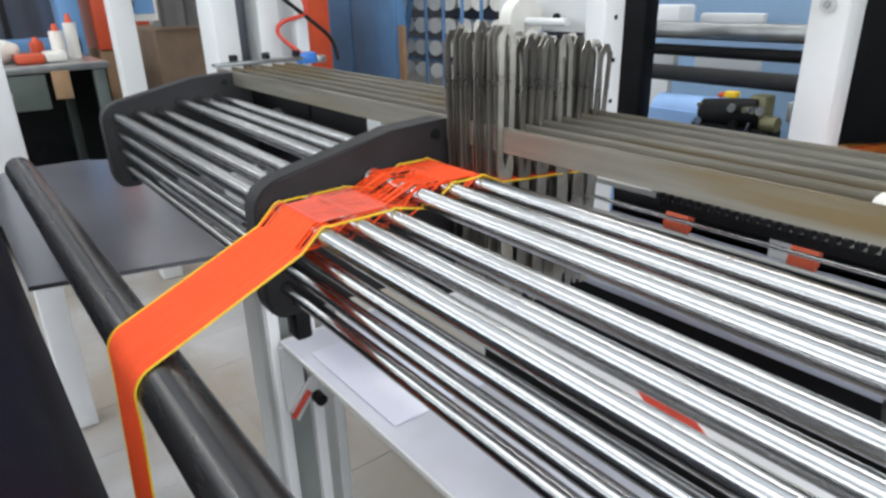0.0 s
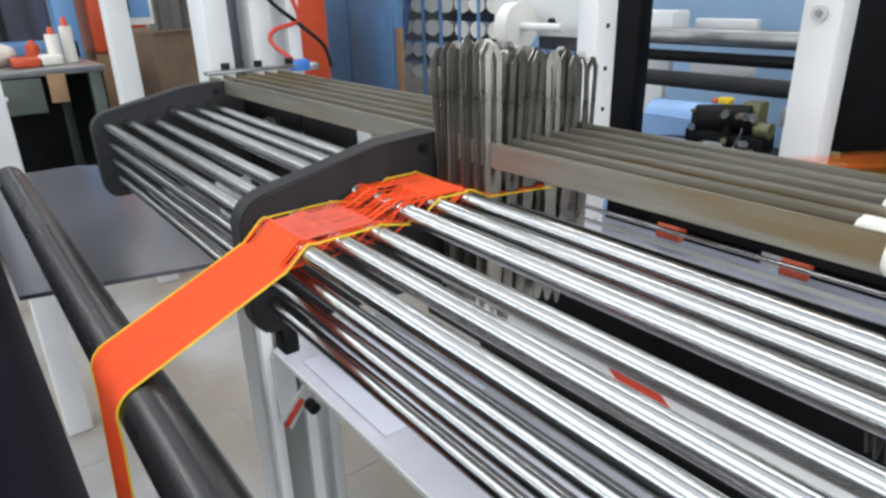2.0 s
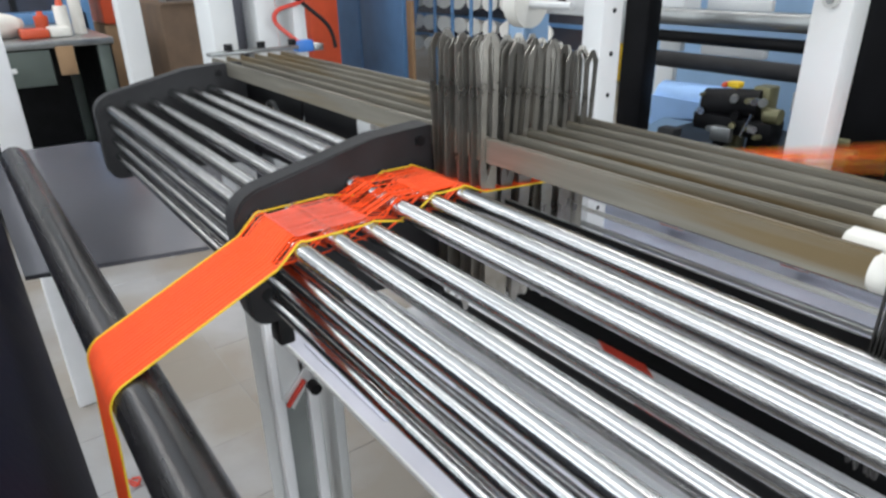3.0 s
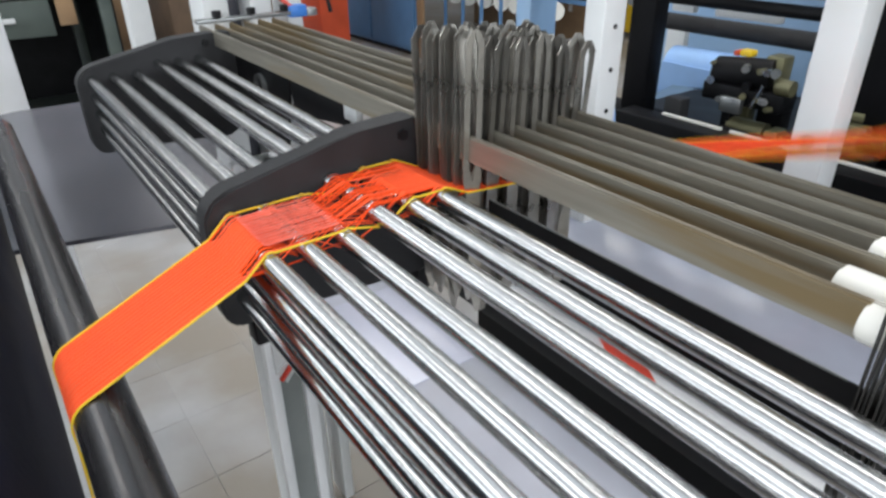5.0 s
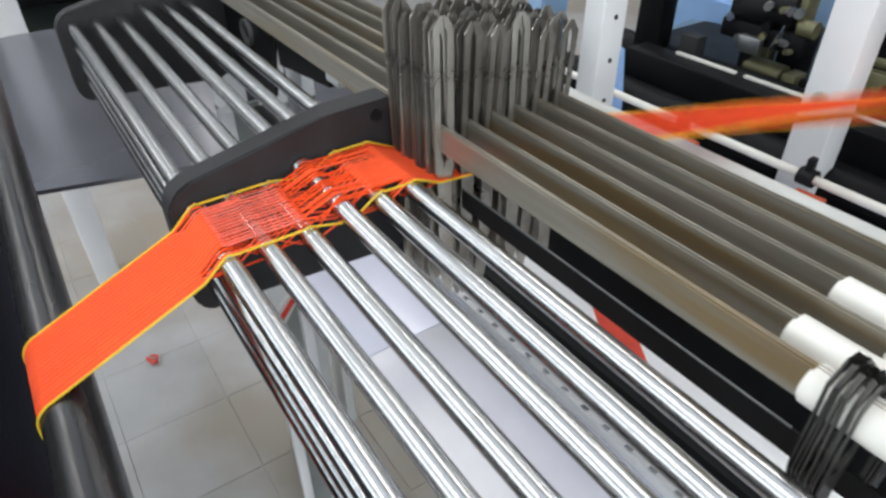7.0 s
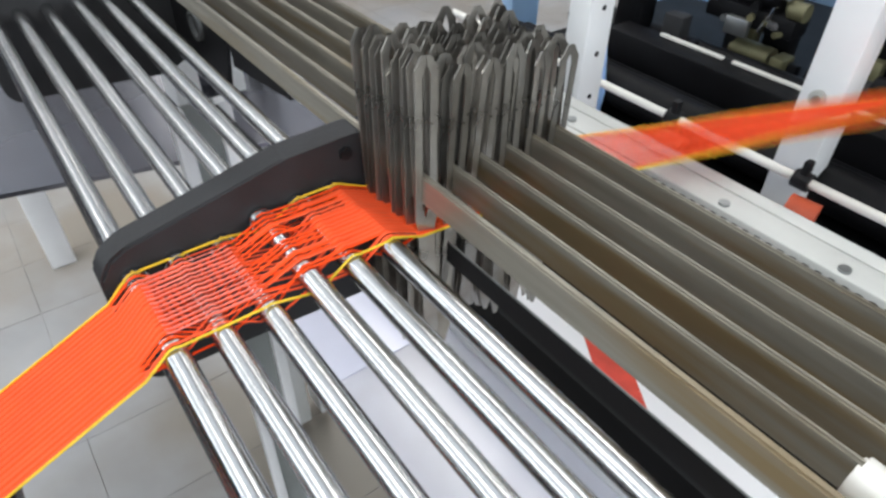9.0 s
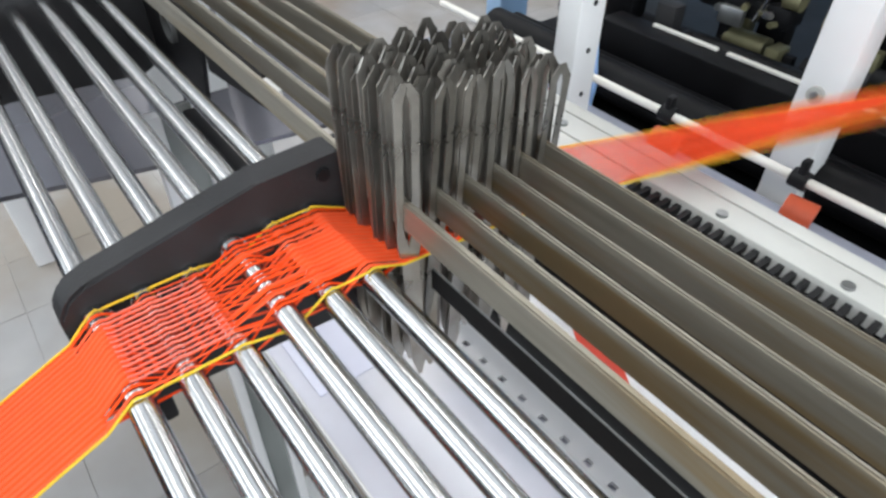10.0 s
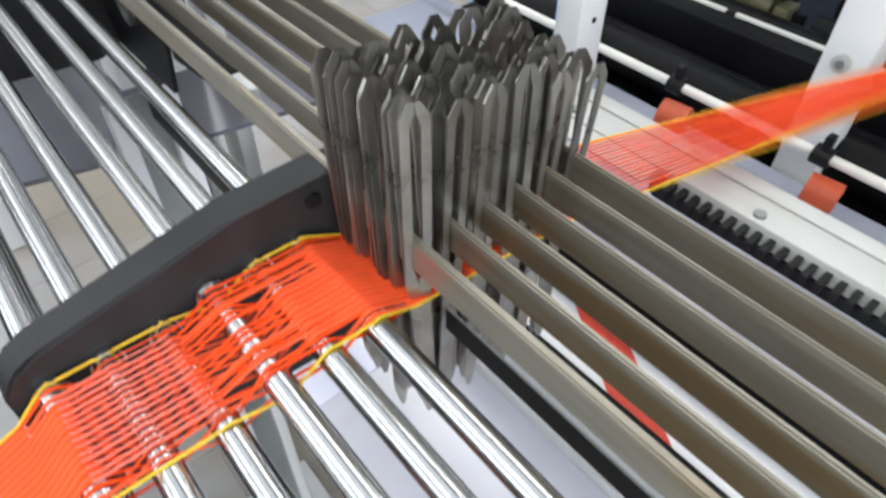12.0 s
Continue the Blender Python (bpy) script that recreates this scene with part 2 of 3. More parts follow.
# mullions of the added east opening, out of view
added_win = thing("added_window_2", "added, unseen factory window with white frame", "window", kind="structure")
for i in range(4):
    y = ADDED_WIN_E[0] + (ADDED_WIN_E[1] - ADDED_WIN_E[0]) * i / 3
    part("mullion", box(B(), HX1 + 0.01, HX1 + 0.06, y - 0.03, y + 0.03, ADDED_WIN_E[2], ADDED_WIN_E[3], 0.004), WHITE_PAINT, added_win)
# frames of the opening added for the south fill light
added_win = thing("added_window_1", "added, unseen band of factory windows with white frames", "window", kind="structure")
for i in range(6):
    x = ADDED_WIN[0] + (ADDED_WIN[1] - ADDED_WIN[0]) * i / 5
    part("mullion", box(B(), x - 0.03, x + 0.03, HY0 - 0.06, HY0 - 0.01, ADDED_WIN[2], ADDED_WIN[3], 0.004), WHITE_PAINT, added_win)
part("added_window_sill", box(B(), ADDED_WIN[0], ADDED_WIN[1], HY0 - 0.06, HY0 + 0.06, ADDED_WIN[2] + 0.002, ADDED_WIN[2] + 0.03, 0.004), WHITE_PAINT, added_win)
solid("ceiling", box(B(), HX0 - 0.2, HX1 + 0.2, HY0 - 0.2, HY1 + 0.2, CEILING, CEILING + 0.15), ROOF, "pale sheet ceiling of the factory hall", "ceiling", kind="structure")
for lx, ly in LAMP_ROWS:
    f = thing("ceiling_light", "long white fluorescent ceiling light", "lamp", "ceiling lights", at=(lx, ly, CEILING))
    part("housing", box(B(), -1.15, 1.15, -0.22, 0.22, -0.10, 0.0, 0.01), WHITE_PAINT, f)

# ---- chrome guide rods and their brackets ----
ROD_R = 0.0061
RODS = [(0.0, 1.0015), (0.0225, 1.002), (0.047, 1.002), (0.071, 1.010), (0.094, 1.0095), (0.117, 1.0095)]
SAG = 0.011  # the rods fall slightly towards the front
LOW_RODS = [(-0.001, 0.9835), (-0.0005, 0.965), (0.0, 0.9465)]
rack = thing("guide_rod_rack", "rack of polished chrome rods held in black cast brackets", "rod rack")
PROFILE = [(-0.013, 0.926), (-0.006, 0.919), (0.012, 0.919), (0.022, 0.922), (0.14, 0.912), (0.166, 0.925), (0.166, 1.036),
           (0.136, 1.0375), (0.092, 1.0355), (0.001, 1.0165), (-0.009, 1.011), (-0.0155, 1.001), (-0.0155, 0.936)]


def bracket(x0, x1):
    bm = prism(B(), PROFILE, "x", x0, x1)
    bmesh.ops.bevel(bm, geom=bm.edges[:], offset=0.0018, segments=2, affect="EDGES")
    return bm


part("bracket", bracket(-0.083, -0.064), BLACK_CAST, rack, "black cast bracket between the rods")
part("bracket", bracket(-0.512, -0.492), BLACK_CAST, rack, "black cast end bracket of the rods")
for y, z in RODS + LOW_RODS:
    part("rod", tube(B(), (-0.50, y, z), (0.46, y, z - SAG * 0.96), ROD_R if z > 0.99 else 0.005, 28), CHROME, rack)
for y, z in RODS:
    part("collar", tube(B(), (-0.0645, y, z - SAG * 0.43), (-0.0603, y, z - SAG * 0.43), ROD_R + 0.0012, 24), CHROME, rack)
for bx in (-0.0632, -0.4912):
    for y, z in ((0.128, 1.027), (0.006, 0.93)):
        part("bolt", tube(B(), (bx - 0.003, y, z), (bx + 0.0015, y, z), 0.0042, 6), BLACK_STEEL, rack)
part("support_block", box(B(), -0.083, -0.066, 0.004, 0.016, 0.897, 0.9205, 0.002), BLACK_STEEL, rack)

# ---- guide roller, warp beam ----
roller = thing("guide_roller", "dark grey metal guide roller under the orange webbing", "roller")
RY, RZ, RR = -0.0976, 0.9370, 0.0152
part("tube", tube(B(), (-0.60, RY, RZ), (0.46, RY, RZ), RR, 40), ROLLER, roller)
part("end_cap", tube(B(), (-0.606, RY, RZ), (-0.598, RY, RZ), RR * 0.8, 24), BLACK_STEEL, roller)
beam = thing("warp_beam", "large dark navy warp beam beside the roller", "warp beam")
part("drum", tube(B(), (-0.9, -0.43, 0.76), (0.20, -0.43, 0.76), 0.303, 72), NAVY, beam)
part("axle", tube(B(), (-1.0, -0.43, 0.76), (0.30, -0.43, 0.76), 0.03, 20), MID_STEEL, beam)

# ---- orange webbing, strand by strand ----
web = thing("webbing_warp", "bright orange webbing warp with yellow edge threads over chrome rods", "webbing")
N_STRANDS, WEB_L, WEB_R = 34, -0.0585, 0.0


def warp_path(overs, lift=0.0):
    """Side view of one strand; overs: per rod 1 over, -1 under, 0 passes clear."""
    pts = [(-0.1262, 0.66), (-0.1225, 0.76), (-0.1140, 0.92)]
    for k in range(9):
        a = radians(178 - k * 7.2)
        pts.append((RY + (RR + 0.0005 + lift) * math.cos(a), RZ + (RR + 0.0005 + lift) * math.sin(a)))
    pts.append((-0.016, 0.9905))
    for (y, z), o in zip(RODS, overs):
        z -= SAG * 0.47
        if o:
            h = ROD_R + 0.0006 + lift if o > 0 else ROD_R + 0.0006
            pts += [(y - 0.0026, z + o * (h - 0.0008)), (y, z + o * h), (y + 0.0026, z + o * (h - 0.0008))]
    pts += [(0.137, 1.0025), (0.19, 0.998), (0.272, 0.990)]
    return pts


def strand(bm, x, w, pts, th=0.0005):
    rings = []
    for i, (y, z) in enumerate(pts):
        y0, z0 = pts[max(i - 1, 0)]
        y1, z1 = pts[min(i + 1, len(pts) - 1)]
        n = Vector((0, -(z1 - z0), y1 - y0)).normalized()
        c = Vector((x(y) if callable(x) else x, y, z))
        wy = w(y) if callable(w) else w
        rings.append([bm.verts.new(c + Vector((sx * wy / 2, 0, 0)) + n * sn * th / 2) for sx, sn in ((-1, -1), (1, -1), (1.0, 0.4), (0.4, 1), (-0.4, 1), (-1, 0.4))])
    for q, v in zip(rings, rings[1:]):
        for j in range(6):
            bm.faces.new((q[j], q[(j + 1) % 6], v[(j + 1) % 6], v[j]))
    bm.faces.new(rings[0][::-1])
    bm.faces.new(rings[-1])
    return bm


PITCH = (WEB_R - WEB_L) / N_STRANDS


def spread():
    """Strands lie edge to edge on the roller and past the rods, and stand apart between the rods."""
    slim, snug = random.uniform(0.48, 0.66), random.uniform(0.85, 1.1)

    def wide(y):
        if y < -0.014 or y > 0.1:
            return PITCH * 1.28
        if y < 0.052:
            return PITCH * (slim if y > 0.004 else 1.05)
        return PITCH * snug
    return wide


def wander(x, amount):
    """A strand that strays a little sideways between the rods."""
    ph = random.uniform(0, 6.3)
    return lambda y: x + amount * math.sin(70 * y + ph) * max(0.0, min(1.0, (y + 0.02) / 0.02)) * max(0.0, min(1.0, (0.12 - y) / 0.03))


for i in range(N_STRANDS):
    x = WEB_L + PITCH * (i + 0.5) + random.uniform(-0.0002, 0.0002)
    rim = min(i, N_STRANDS - 1 - i)
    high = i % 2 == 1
    first = -1 if rim in (1, 2, 4) else 1
    third = -1 if rim in (0, 3) else 1
    fourth = -1 if high == (random.random() < 0.85) else 1
    fifth = -1 if i == N_STRANDS - 3 or random.random() < 0.07 else 1
    overs = (first, 1 if high else -1, third, fourth, fifth, -1 if rim == 1 else 1)
    part("strand", strand(B(), wander(x, 0.0002 if rim > 3 else 0.0005), spread(), warp_path(overs, 0.0002 * (i % 2))), ORANGE_SHEEN if high else ORANGE, web)
    # thin pale overlay paints the sheen on raised strands between the first rods
    if high and rim > 2:
        line = [(y, z + 0.0005) for y, z in warp_path((1, 1, 1, 1, 1, 1), 0.0003) if -0.001 <= y <= 0.049]
        part("loose_yarn", strand(B(), x + random.uniform(-0.0003, 0.0003), PITCH * random.uniform(0.4, 0.62), line), YARN_SHEEN, web)


def selvedge(x, out):
    return lambda y: x + out * (0.0006 + 0.0016 * max(0.0, min(1.0, (y + 0.03) / 0.03)) * max(0.0, min(1.0, (0.135 - y) / 0.02)))


for x, out in ((WEB_L, -1), (WEB_R, 1)):
    part("edge_thread", strand(B(), selvedge(x, out), 0.0011, warp_path((1, 0, 1, -1, 1, 1), 0.0006), 0.0011), YELLOW, web, "yellow edge thread")

# ---- drop wire bars ----
BARS = [0.1415 + 0.0188 * k for k in range(6)]
BAR_TOP, BAR_H = 1.039, 0.0168
for k, y in enumerate(BARS):
    bar = thing("drop_wire_bar", "long flat dull steel bar with white plastic end sleeve", "bar", "drop wire bars")
    t = 0.0030 if k else 0.0042
    bm = box(B(), -0.545, 0.30, y - t / 2, y + t / 2, BAR_TOP - BAR_H, BAR_TOP)
    bmesh.ops.bevel(bm, geom=[e for e in bm.edges if all(v.co.z > BAR_TOP - 0.001 for v in e.verts)], offset=0.0009, segments=2, affect="EDGES")
    part("blade", bm, BAR_STEEL, bar)
    x0 = (0.236, 0.217, 0.246, 0.214, 0.240, 0.226)[k]
    bm = tube(B(), (x0, y, BAR_TOP - 0.0085), (x0 + 0.13, y, BAR_TOP - 0.0085), 0.0086, 20)
    bmesh.ops.bevel(bm, geom=[e for e in bm.edges if len(e.link_faces) == 2 and e.calc_face_angle() > 1], offset=0.0012, segments=2, affect="EDGES")
    part("end_sleeve", bm, WHITE_PLASTIC, bar, "white plastic end sleeve")

# ---- drop wires ----
def drop_wire_mesh(h_top=0.065, h_low=-0.105, w=0.0122, slot=0.0042, th=0.0009, mat=WIRE_STEEL):
    bm = B()
    o, s = w / 2, slot / 2
    rows = [(h_low, 0.0012, None), (h_low + 0.014, o * 0.72, None), (-0.036, o * 0.8, None), (-0.030, o, None), (-0.026, o, 0.0006), (-0.022, o, s),
            (h_top - 0.0105, o, s), (h_top - 0.0066, o, s * 0.5), (h_top - 0.0052, o * 0.82, 0.0003), (h_top, o * 0.34, None)]
    for sx in (-1, 1):
        prev = None
        for z, a, i in rows:
            i = 0.0 if i is None else i
            ring = [bm.verts.new((dx, sx * yy, z)) for dx, yy in ((-th / 2, i), (th / 2, i), (th / 2, a), (-th / 2, a))]
            if prev:
                for j in range(4):
                    bm.faces.new((prev[j], prev[(j + 1) % 4], ring[(j + 1) % 4], ring[j]))
            prev = ring
    bmesh.ops.remove_doubles(bm, verts=bm.verts, dist=0.00005)
    return mesh_of("drop_wire", bm, mat, smooth=False)


WIRE_MESHES = [drop_wire_mesh(h_low=-0.128), drop_wire_mesh(0.062, -0.135), drop_wire_mesh(0.066, -0.120)]
WIRES = []
for k, y in enumerate(BARS):
    n = 13
    for i in range(n):
        x = -0.061 + 0.062 * (i + 0.5 + random.uniform(-0.35, 0.35)) / n
        ob = new("drop_wire", random.choice(WIRE_MESHES))
        tagged(ob, "flat grey steel drop wire hanging over a bar", "drop wire", "drop wires on the bars")
        home = (x, y + random.uniform(-0.0007, 0.0007), 1.037 - 0.0028 * k + random.uniform(-0.004, 0.003), random.uniform(-1.5, 1.5), random.uniform(-2.5, 2.5), random.uniform(-26, 4))
        ob.matrix_basis = pose(*home)
        WIRES.append((ob, home, random.uniform(0, 6.3), random.uniform(0.0012, 0.0032)))

PARKED = drop_wire_mesh(0.0215, -0.09, 0.0215, 0.0178, 0.0009, DARK_WIRE)
for k, x0, n in ((0, 0.2455, 8), (1, 0.262, 4)):
    for i in range(n):
        ob = new("drop_wire", PARKED)
        tagged(ob, "dark flat drop wire parked on the bar end sleeve", "drop wire", "parked drop wires")
        ob.matrix_basis = pose(x0 + 0.0017 * i + random.uniform(-0.0003, 0.0003), BARS[k], 1.0285 + random.uniform(-0.0012, 0.0012), 0, random.uniform(-2, 2), random.uniform(-3, 3))

# ---- moving warp sheets behind the bars ----
SHEDS = []


def shed_sheet(label, even):
    sh = thing("warp_sheet", label, "warp sheet", "warp sheets", at=(0, 0.272, 0.990))

    def lane(x0):
        k = (x0 - WEB_L) / (WEB_R - WEB_L)
        return lambda y: (-0.052 + 0.057 * k) + (0.085 - 0.040 * k) * y / 0.52
    line = [(0.0, 0.0), (0.05, 0.0005), (0.12, 0.0), (0.2, 0.001), (0.32, 0.0), (0.56, 0.0)]
    for i in range(even, N_STRANDS, 2):
        part("strand", strand(B(), lane(WEB_L + PITCH * (i + 0.5)), lambda y: PITCH * min(0.85, 0.38 + 2.4 * y), line), ORANGE_SHEEN if i % 5 == 0 else ORANGE_DEEP, sh)
    for x0 in (WEB_L, WEB_R):
        part("edge_thread", strand(B(), lane(x0), 0.0008, [(y, z + 0.0006) for y, z in line], 0.0008), YELLOW, sh)
    return sh


SHEDS.append((shed_sheet("upper half of the orange warp behind the bars", 0), -7.6, 1))
SHEDS.append((shed_sheet("lower half of the orange warp behind the bars", 1), -9.4, -1))

# ---- black panel, shelf, legs, tray under the rods ----
solid("back_panel", prism(prism(B(), [(-0.49, 0.925), (-0.36, 0.93), (-0.33, 1.018), (-0.49, 1.018)], "y", 0.1605, 0.1645), [(-0.329, 0.975), (-0.21, 0.99), (-0.21, 1.018), (-0.329, 1.018)], "y", 0.1605, 0.1645),
      BLACK_STEEL, "black steel panel below the flat bars", "panel", kind="structure")
ring = thing("cable_ring", "grey plastic ring fixed on the black panel", "ring")
bm = B()
for j in range(24):
    a0, a1 = 2 * math.pi * j / 24, 2 * math.pi * (j + 1) / 24
    q = [[bm.verts.new((-0.412 + r * math.cos(a), yy, 0.987 + r * math.sin(a))) for r, yy in ((0.011, 0.1605), (0.011, 0.156), (0.0145, 0.156), (0.0145, 0.1605))] for a in (a0, a1)]
    for k in range(4):
        bm.faces.new((q[0][k], q[0][(k + 1) % 4], q[1][(k + 1) % 4], q[1][k]))
bmesh.ops.remove_doubles(bm, verts=bm.verts, dist=0.00005)
part("ring", bm, MID_STEEL, ring)
solid("panel_tab", box(B(), -0.209, -0.185, 0.1575, 0.164, 0.998, 1.016, 0.001), WHITE_PAINT, "small white tab at the end of the black panel", "tab")
shelf = thing("grey_shelf", "glossy grey steel shelf beyond the roller", "shelf")
bm = B()
prism(bm, [(-1.21, -0.125), (-0.552, -0.125), (-0.478, 0.175), (-0.445, 0.40), (-1.16, 0.40), (-1.185, 0.12), (-1.235, 0.06), (-1.24, -0.06)], "z", 0.800, 0.806)
part("top_sheet", bm, SLAB, shelf)
part("cut_out", tube(B(), (-0.585, 0.168, 0.8062), (-0.585, 0.168, 0.8072), 0.017, 24), BLACK_STEEL, shelf, "dark round opening")
for x, y in ((-1.13, 0.36), (-0.86, 0.365)):
    part("leg", box(B(), x, x + 0.03, y, y + 0.03, 0.0, 0.7995, 0.003), WHITE_PAINT, shelf, "white square leg")


fl = thing("rack_stand", "white steel channel stand carrying the rod rack", "stand")
part("flange", box(B(), -0.436, -0.420, 0.113, 0.1285, 0.012, 0.90, 0.002), LIFTED_WHITE, fl)
part("flange", box(B(), -0.436, -0.420, 0.1635, 0.1795, 0.012, 0.90, 0.002), LIFTED_WHITE, fl)
part("web_plate", box(B(), -0.436, -0.432, 0.1285, 0.1635, 0.012, 0.90), CHANNEL_SHADE, fl, "recessed channel web, its shade put into the grey")
part("foot_plate", box(B(), -0.50, -0.38, 0.08, 0.21, 0.0, 0.012, 0.002), WHITE_PAINT, fl)
part("cross_arm", box(B(), -0.419, -0.0835, 0.150, 0.164, 0.880, 0.900, 0.002), BLACK_STEEL, fl, "black arm under the rods")
for z in (0.79, 0.765):
    part("bolt", tube(B(), (-0.4205, 0.119, z), (-0.4175, 0.119, z), 0.003, 10), MID_STEEL, fl)

tray = thing("lint_tray", "pale grey sheet steel tray under the rods", "tray")
part("pan", box(B(), -0.414, 0.30, 0.1265, 0.2845, 0.692, 0.6965), GREY_PAINT, tray)
part("front_lip", box(B(), -0.414, 0.30, 0.1235, 0.1262, 0.6925, 0.699, 0.0006), WHITE_PAINT, tray, "bright rolled front edge")
part("end_lip", box(B(), -0.4162, -0.4142, 0.1268, 0.285, 0.690, 0.699, 0.0006), WHITE_PAINT, tray)
part("back_lip", box(B(), -0.414, 0.30, 0.2848, 0.2872, 0.690, 0.7085, 0.0006), WHITE_PAINT, tray)
part("gusset", prism(B(), [(0.121, 0.690), (0.150, 0.690), (0.150, 0.600), (0.121, 0.588)], "x", -0.4155, -0.4105), WHITE_PAINT, tray, "white gusset plate under the tray end")
sheet = thing("lilac_sheet", "pale lilac plastic sheet lying in the tray", "sheet")
part("sheet", box(B(), -0.362, -0.168, 0.142, 0.2835, 0.697, 0.6985, 0.0004), LILAC_SHEET, sheet)
clamp = thing("lever_clamp", "small clamp with red lever and black knob on the stand", "clamp")
part("plate", prism(B(), [(0.121, 0.595), (0.165, 0.640), (0.165, 0.615), (0.133, 0.572)], "x", -0.410, -0.405), WHITE_PAINT, clamp)
part("lever", tube(B(), (-0.401, 0.124, 0.584), (-0.401, 0.152, 0.616), 0.0038, 10), HOSE_RED, clamp, "red lever")
part("knob", tube(B(), (-0.405, 0.163, 0.602), (-0.388, 0.163, 0.602), 0.0085, 16), BLACK_STEEL, clamp, "black knob")

# ---- rails under the bars ----
rail = thing("perforated_rail", "white perforated rail beside the tray", "rail")
bm = B()
box(bm, -0.40, 0.5, 0.2895, 0.3125, 0.664, 0.669)
box(bm, -0.40, 0.5, 0.3195, 0.338, 0.664, 0.669)
for i in range(29):
    box(bm, -0.397 + i * 0.031, -0.397 + i * 0.031 + 0.022, 0.3125, 0.3195, 0.664, 0.669)
part("strip", bm, LIFTED_WHITE, rail)
part("backing", box(B(), -0.40, 0.5, 0.2895, 0.338, 0.659, 0.662), GREY_PAINT, rail, "grey backing under the holes")
rail2 = thing("taped_rail", "white plate with a slanting band of red tape", "rail")
part("plate", box(B(), -0.36, 0.50, 0.3455, 0.418, 0.710, 0.718, 0.001), LIFTED_WHITE, rail2)
part("tape", prism(B(), [(0.003, 0.3453), (0.073, 0.3453), (-0.043, 0.4182), (-0.113, 0.4182)], "z", 0.7185, 0.7192), RED_TAPE, rail2, "red tape band")
part("black_lip", box(B(), -0.36, 0.50, 0.341, 0.345, 0.703, 0.724, 0.001), BLACK_STEEL, rail2, "black upright lip along the plate")
edge = thing("black_rail", "thin black rail with a bright edge line under a bar", "rail")
part("rail", box(B(), 0.006, 0.5, 0.1502, 0.1518, 0.982, 0.9955), BLACK_STEEL, edge)
part("bright_edge", tube(B(), (0.006, 0.151, 0.9958), (0.235, 0.151, 0.9958), 0.0006, 8), MID_STEEL, edge)
# ---- white frame past the bars ----
plate = thing("white_frame_rail", "white painted frame rail with black comb beside the bars", "rail")
part("top_plate", box(B(), -0.25, 0.5, 0.3675, 0.393, 0.935, 0.95, 0.001), WORN_WHITE, plate)
part("groove", box(B(), -0.25, 0.5, 0.393, 0.403, 0.93, 0.94), BLACK_STEEL, plate)
part("rear_plate", box(B(), -0.25, 0.5, 0.403, 0.418, 0.925, 0.944, 0.001), WORN_WHITE, plate)
tooth = mesh_of("comb_tooth", box(B(), 0, 0.0044, 0.353, 0.367, 0.939, 0.9455), BLACK_STEEL, smooth=False)
for i in range(58):
    share("comb_tooth", tooth, plate, pose(-0.022 + i * 0.009, 0, 0))
part("apron_lip", box(B(), -0.25, -0.026, 0.347, 0.367, 0.9462, 0.9485, 0.0006), WORN_WHITE, plate)
part("lower_strip", box(B(), -0.25, 0.5, 0.362, 0.366, 0.9045, 0.9085, 0.0006), WORN_WHITE, plate, "pale worn strip under the comb")
part("lower_rod", tube(B(), (-0.25, 0.3645, 0.9205), (0.5, 0.3645, 0.9205), 0.0022, 12), CHROME, plate, "thin bright rod under the comb")
part("lower_rod", tube(B(), (-0.25, 0.3645, 0.889), (0.5, 0.3645, 0.889), 0.003, 12), MID_STEEL, plate, "dull steel rod under the comb")
part("comb_back", box(B(), -0.025, 0.5, 0.3660, 0.370, 0.926, 0.9345), BLACK_STEEL, plate)
for x in (-0.11, 0.045, 0.135, 0.29):
    part("screw_head", tube(B(), (x, 0.375, 0.9495), (x, 0.375, 0.952), 0.0042, 14), MID_STEEL, plate)


def post(x0, x1, y0, y1, label):
    p = thing("frame_post", label, "post", "white frame posts")
    part("shaft", box(B(), x0, x1, y0, y1, 0.0, 2.2, 0.003), WHITE_PAINT, p)
    return p


p1 = post(-0.056, -0.012, 0.672, 0.716, "white square machine post with bolt heads")
for z in (0.916, 1.10):
    part("bolt", tube(B(), (-0.035, 0.667, z), (-0.035, 0.6735, z), 0.0088, 20), WORN_WHITE, p1)
    part("bolt_core", tube(B(), (-0.035, 0.665, z), (-0.035, 0.668, z), 0.0045, 6), MID_STEEL, p1)
p2 = post(-0.243, -0.212, 0.498, 0.536, "white square machine post with a row of holes")
for i in range(7):
    part("hole_plug", tube(B(), (-0.213, 0.518, 0.84 + 0.05 * i), (-0.2112, 0.518, 0.84 + 0.05 * i), 0.003, 12), BLACK_STEEL, p2)

# ---- peg rod with clamps and rubber guides ----
pegs = thing("guide_rail_rod", "cream round rod with black clamps and orange rubber guides", "rod")
part("rod", tube(B(), (-0.62, 0.638, 0.842), (0.95, 0.638, 0.842), 0.0052, 14), WHITE_PLASTIC, pegs)
for px in (-0.335, -0.173, -0.004, 0.165, 0.33):
    c = part("clamp", box(tube(B(), (px - 0.009, 0.638, 0.842), (px + 0.009, 0.638, 0.842), 0.0105, 18), px - 0.004, px + 0.004, 0.632, 0.643, 0.850, 0.866, 0.0015), BLACK_STEEL, pegs, "black clamp")
    part("rubber_guide", tube(B(), (px + 0.006, 0.606, 0.824), (px + 0.036, 0.612, 0.822), 0.0165, 22), ORANGE_RUBBER, c, "worn orange rubber guide")
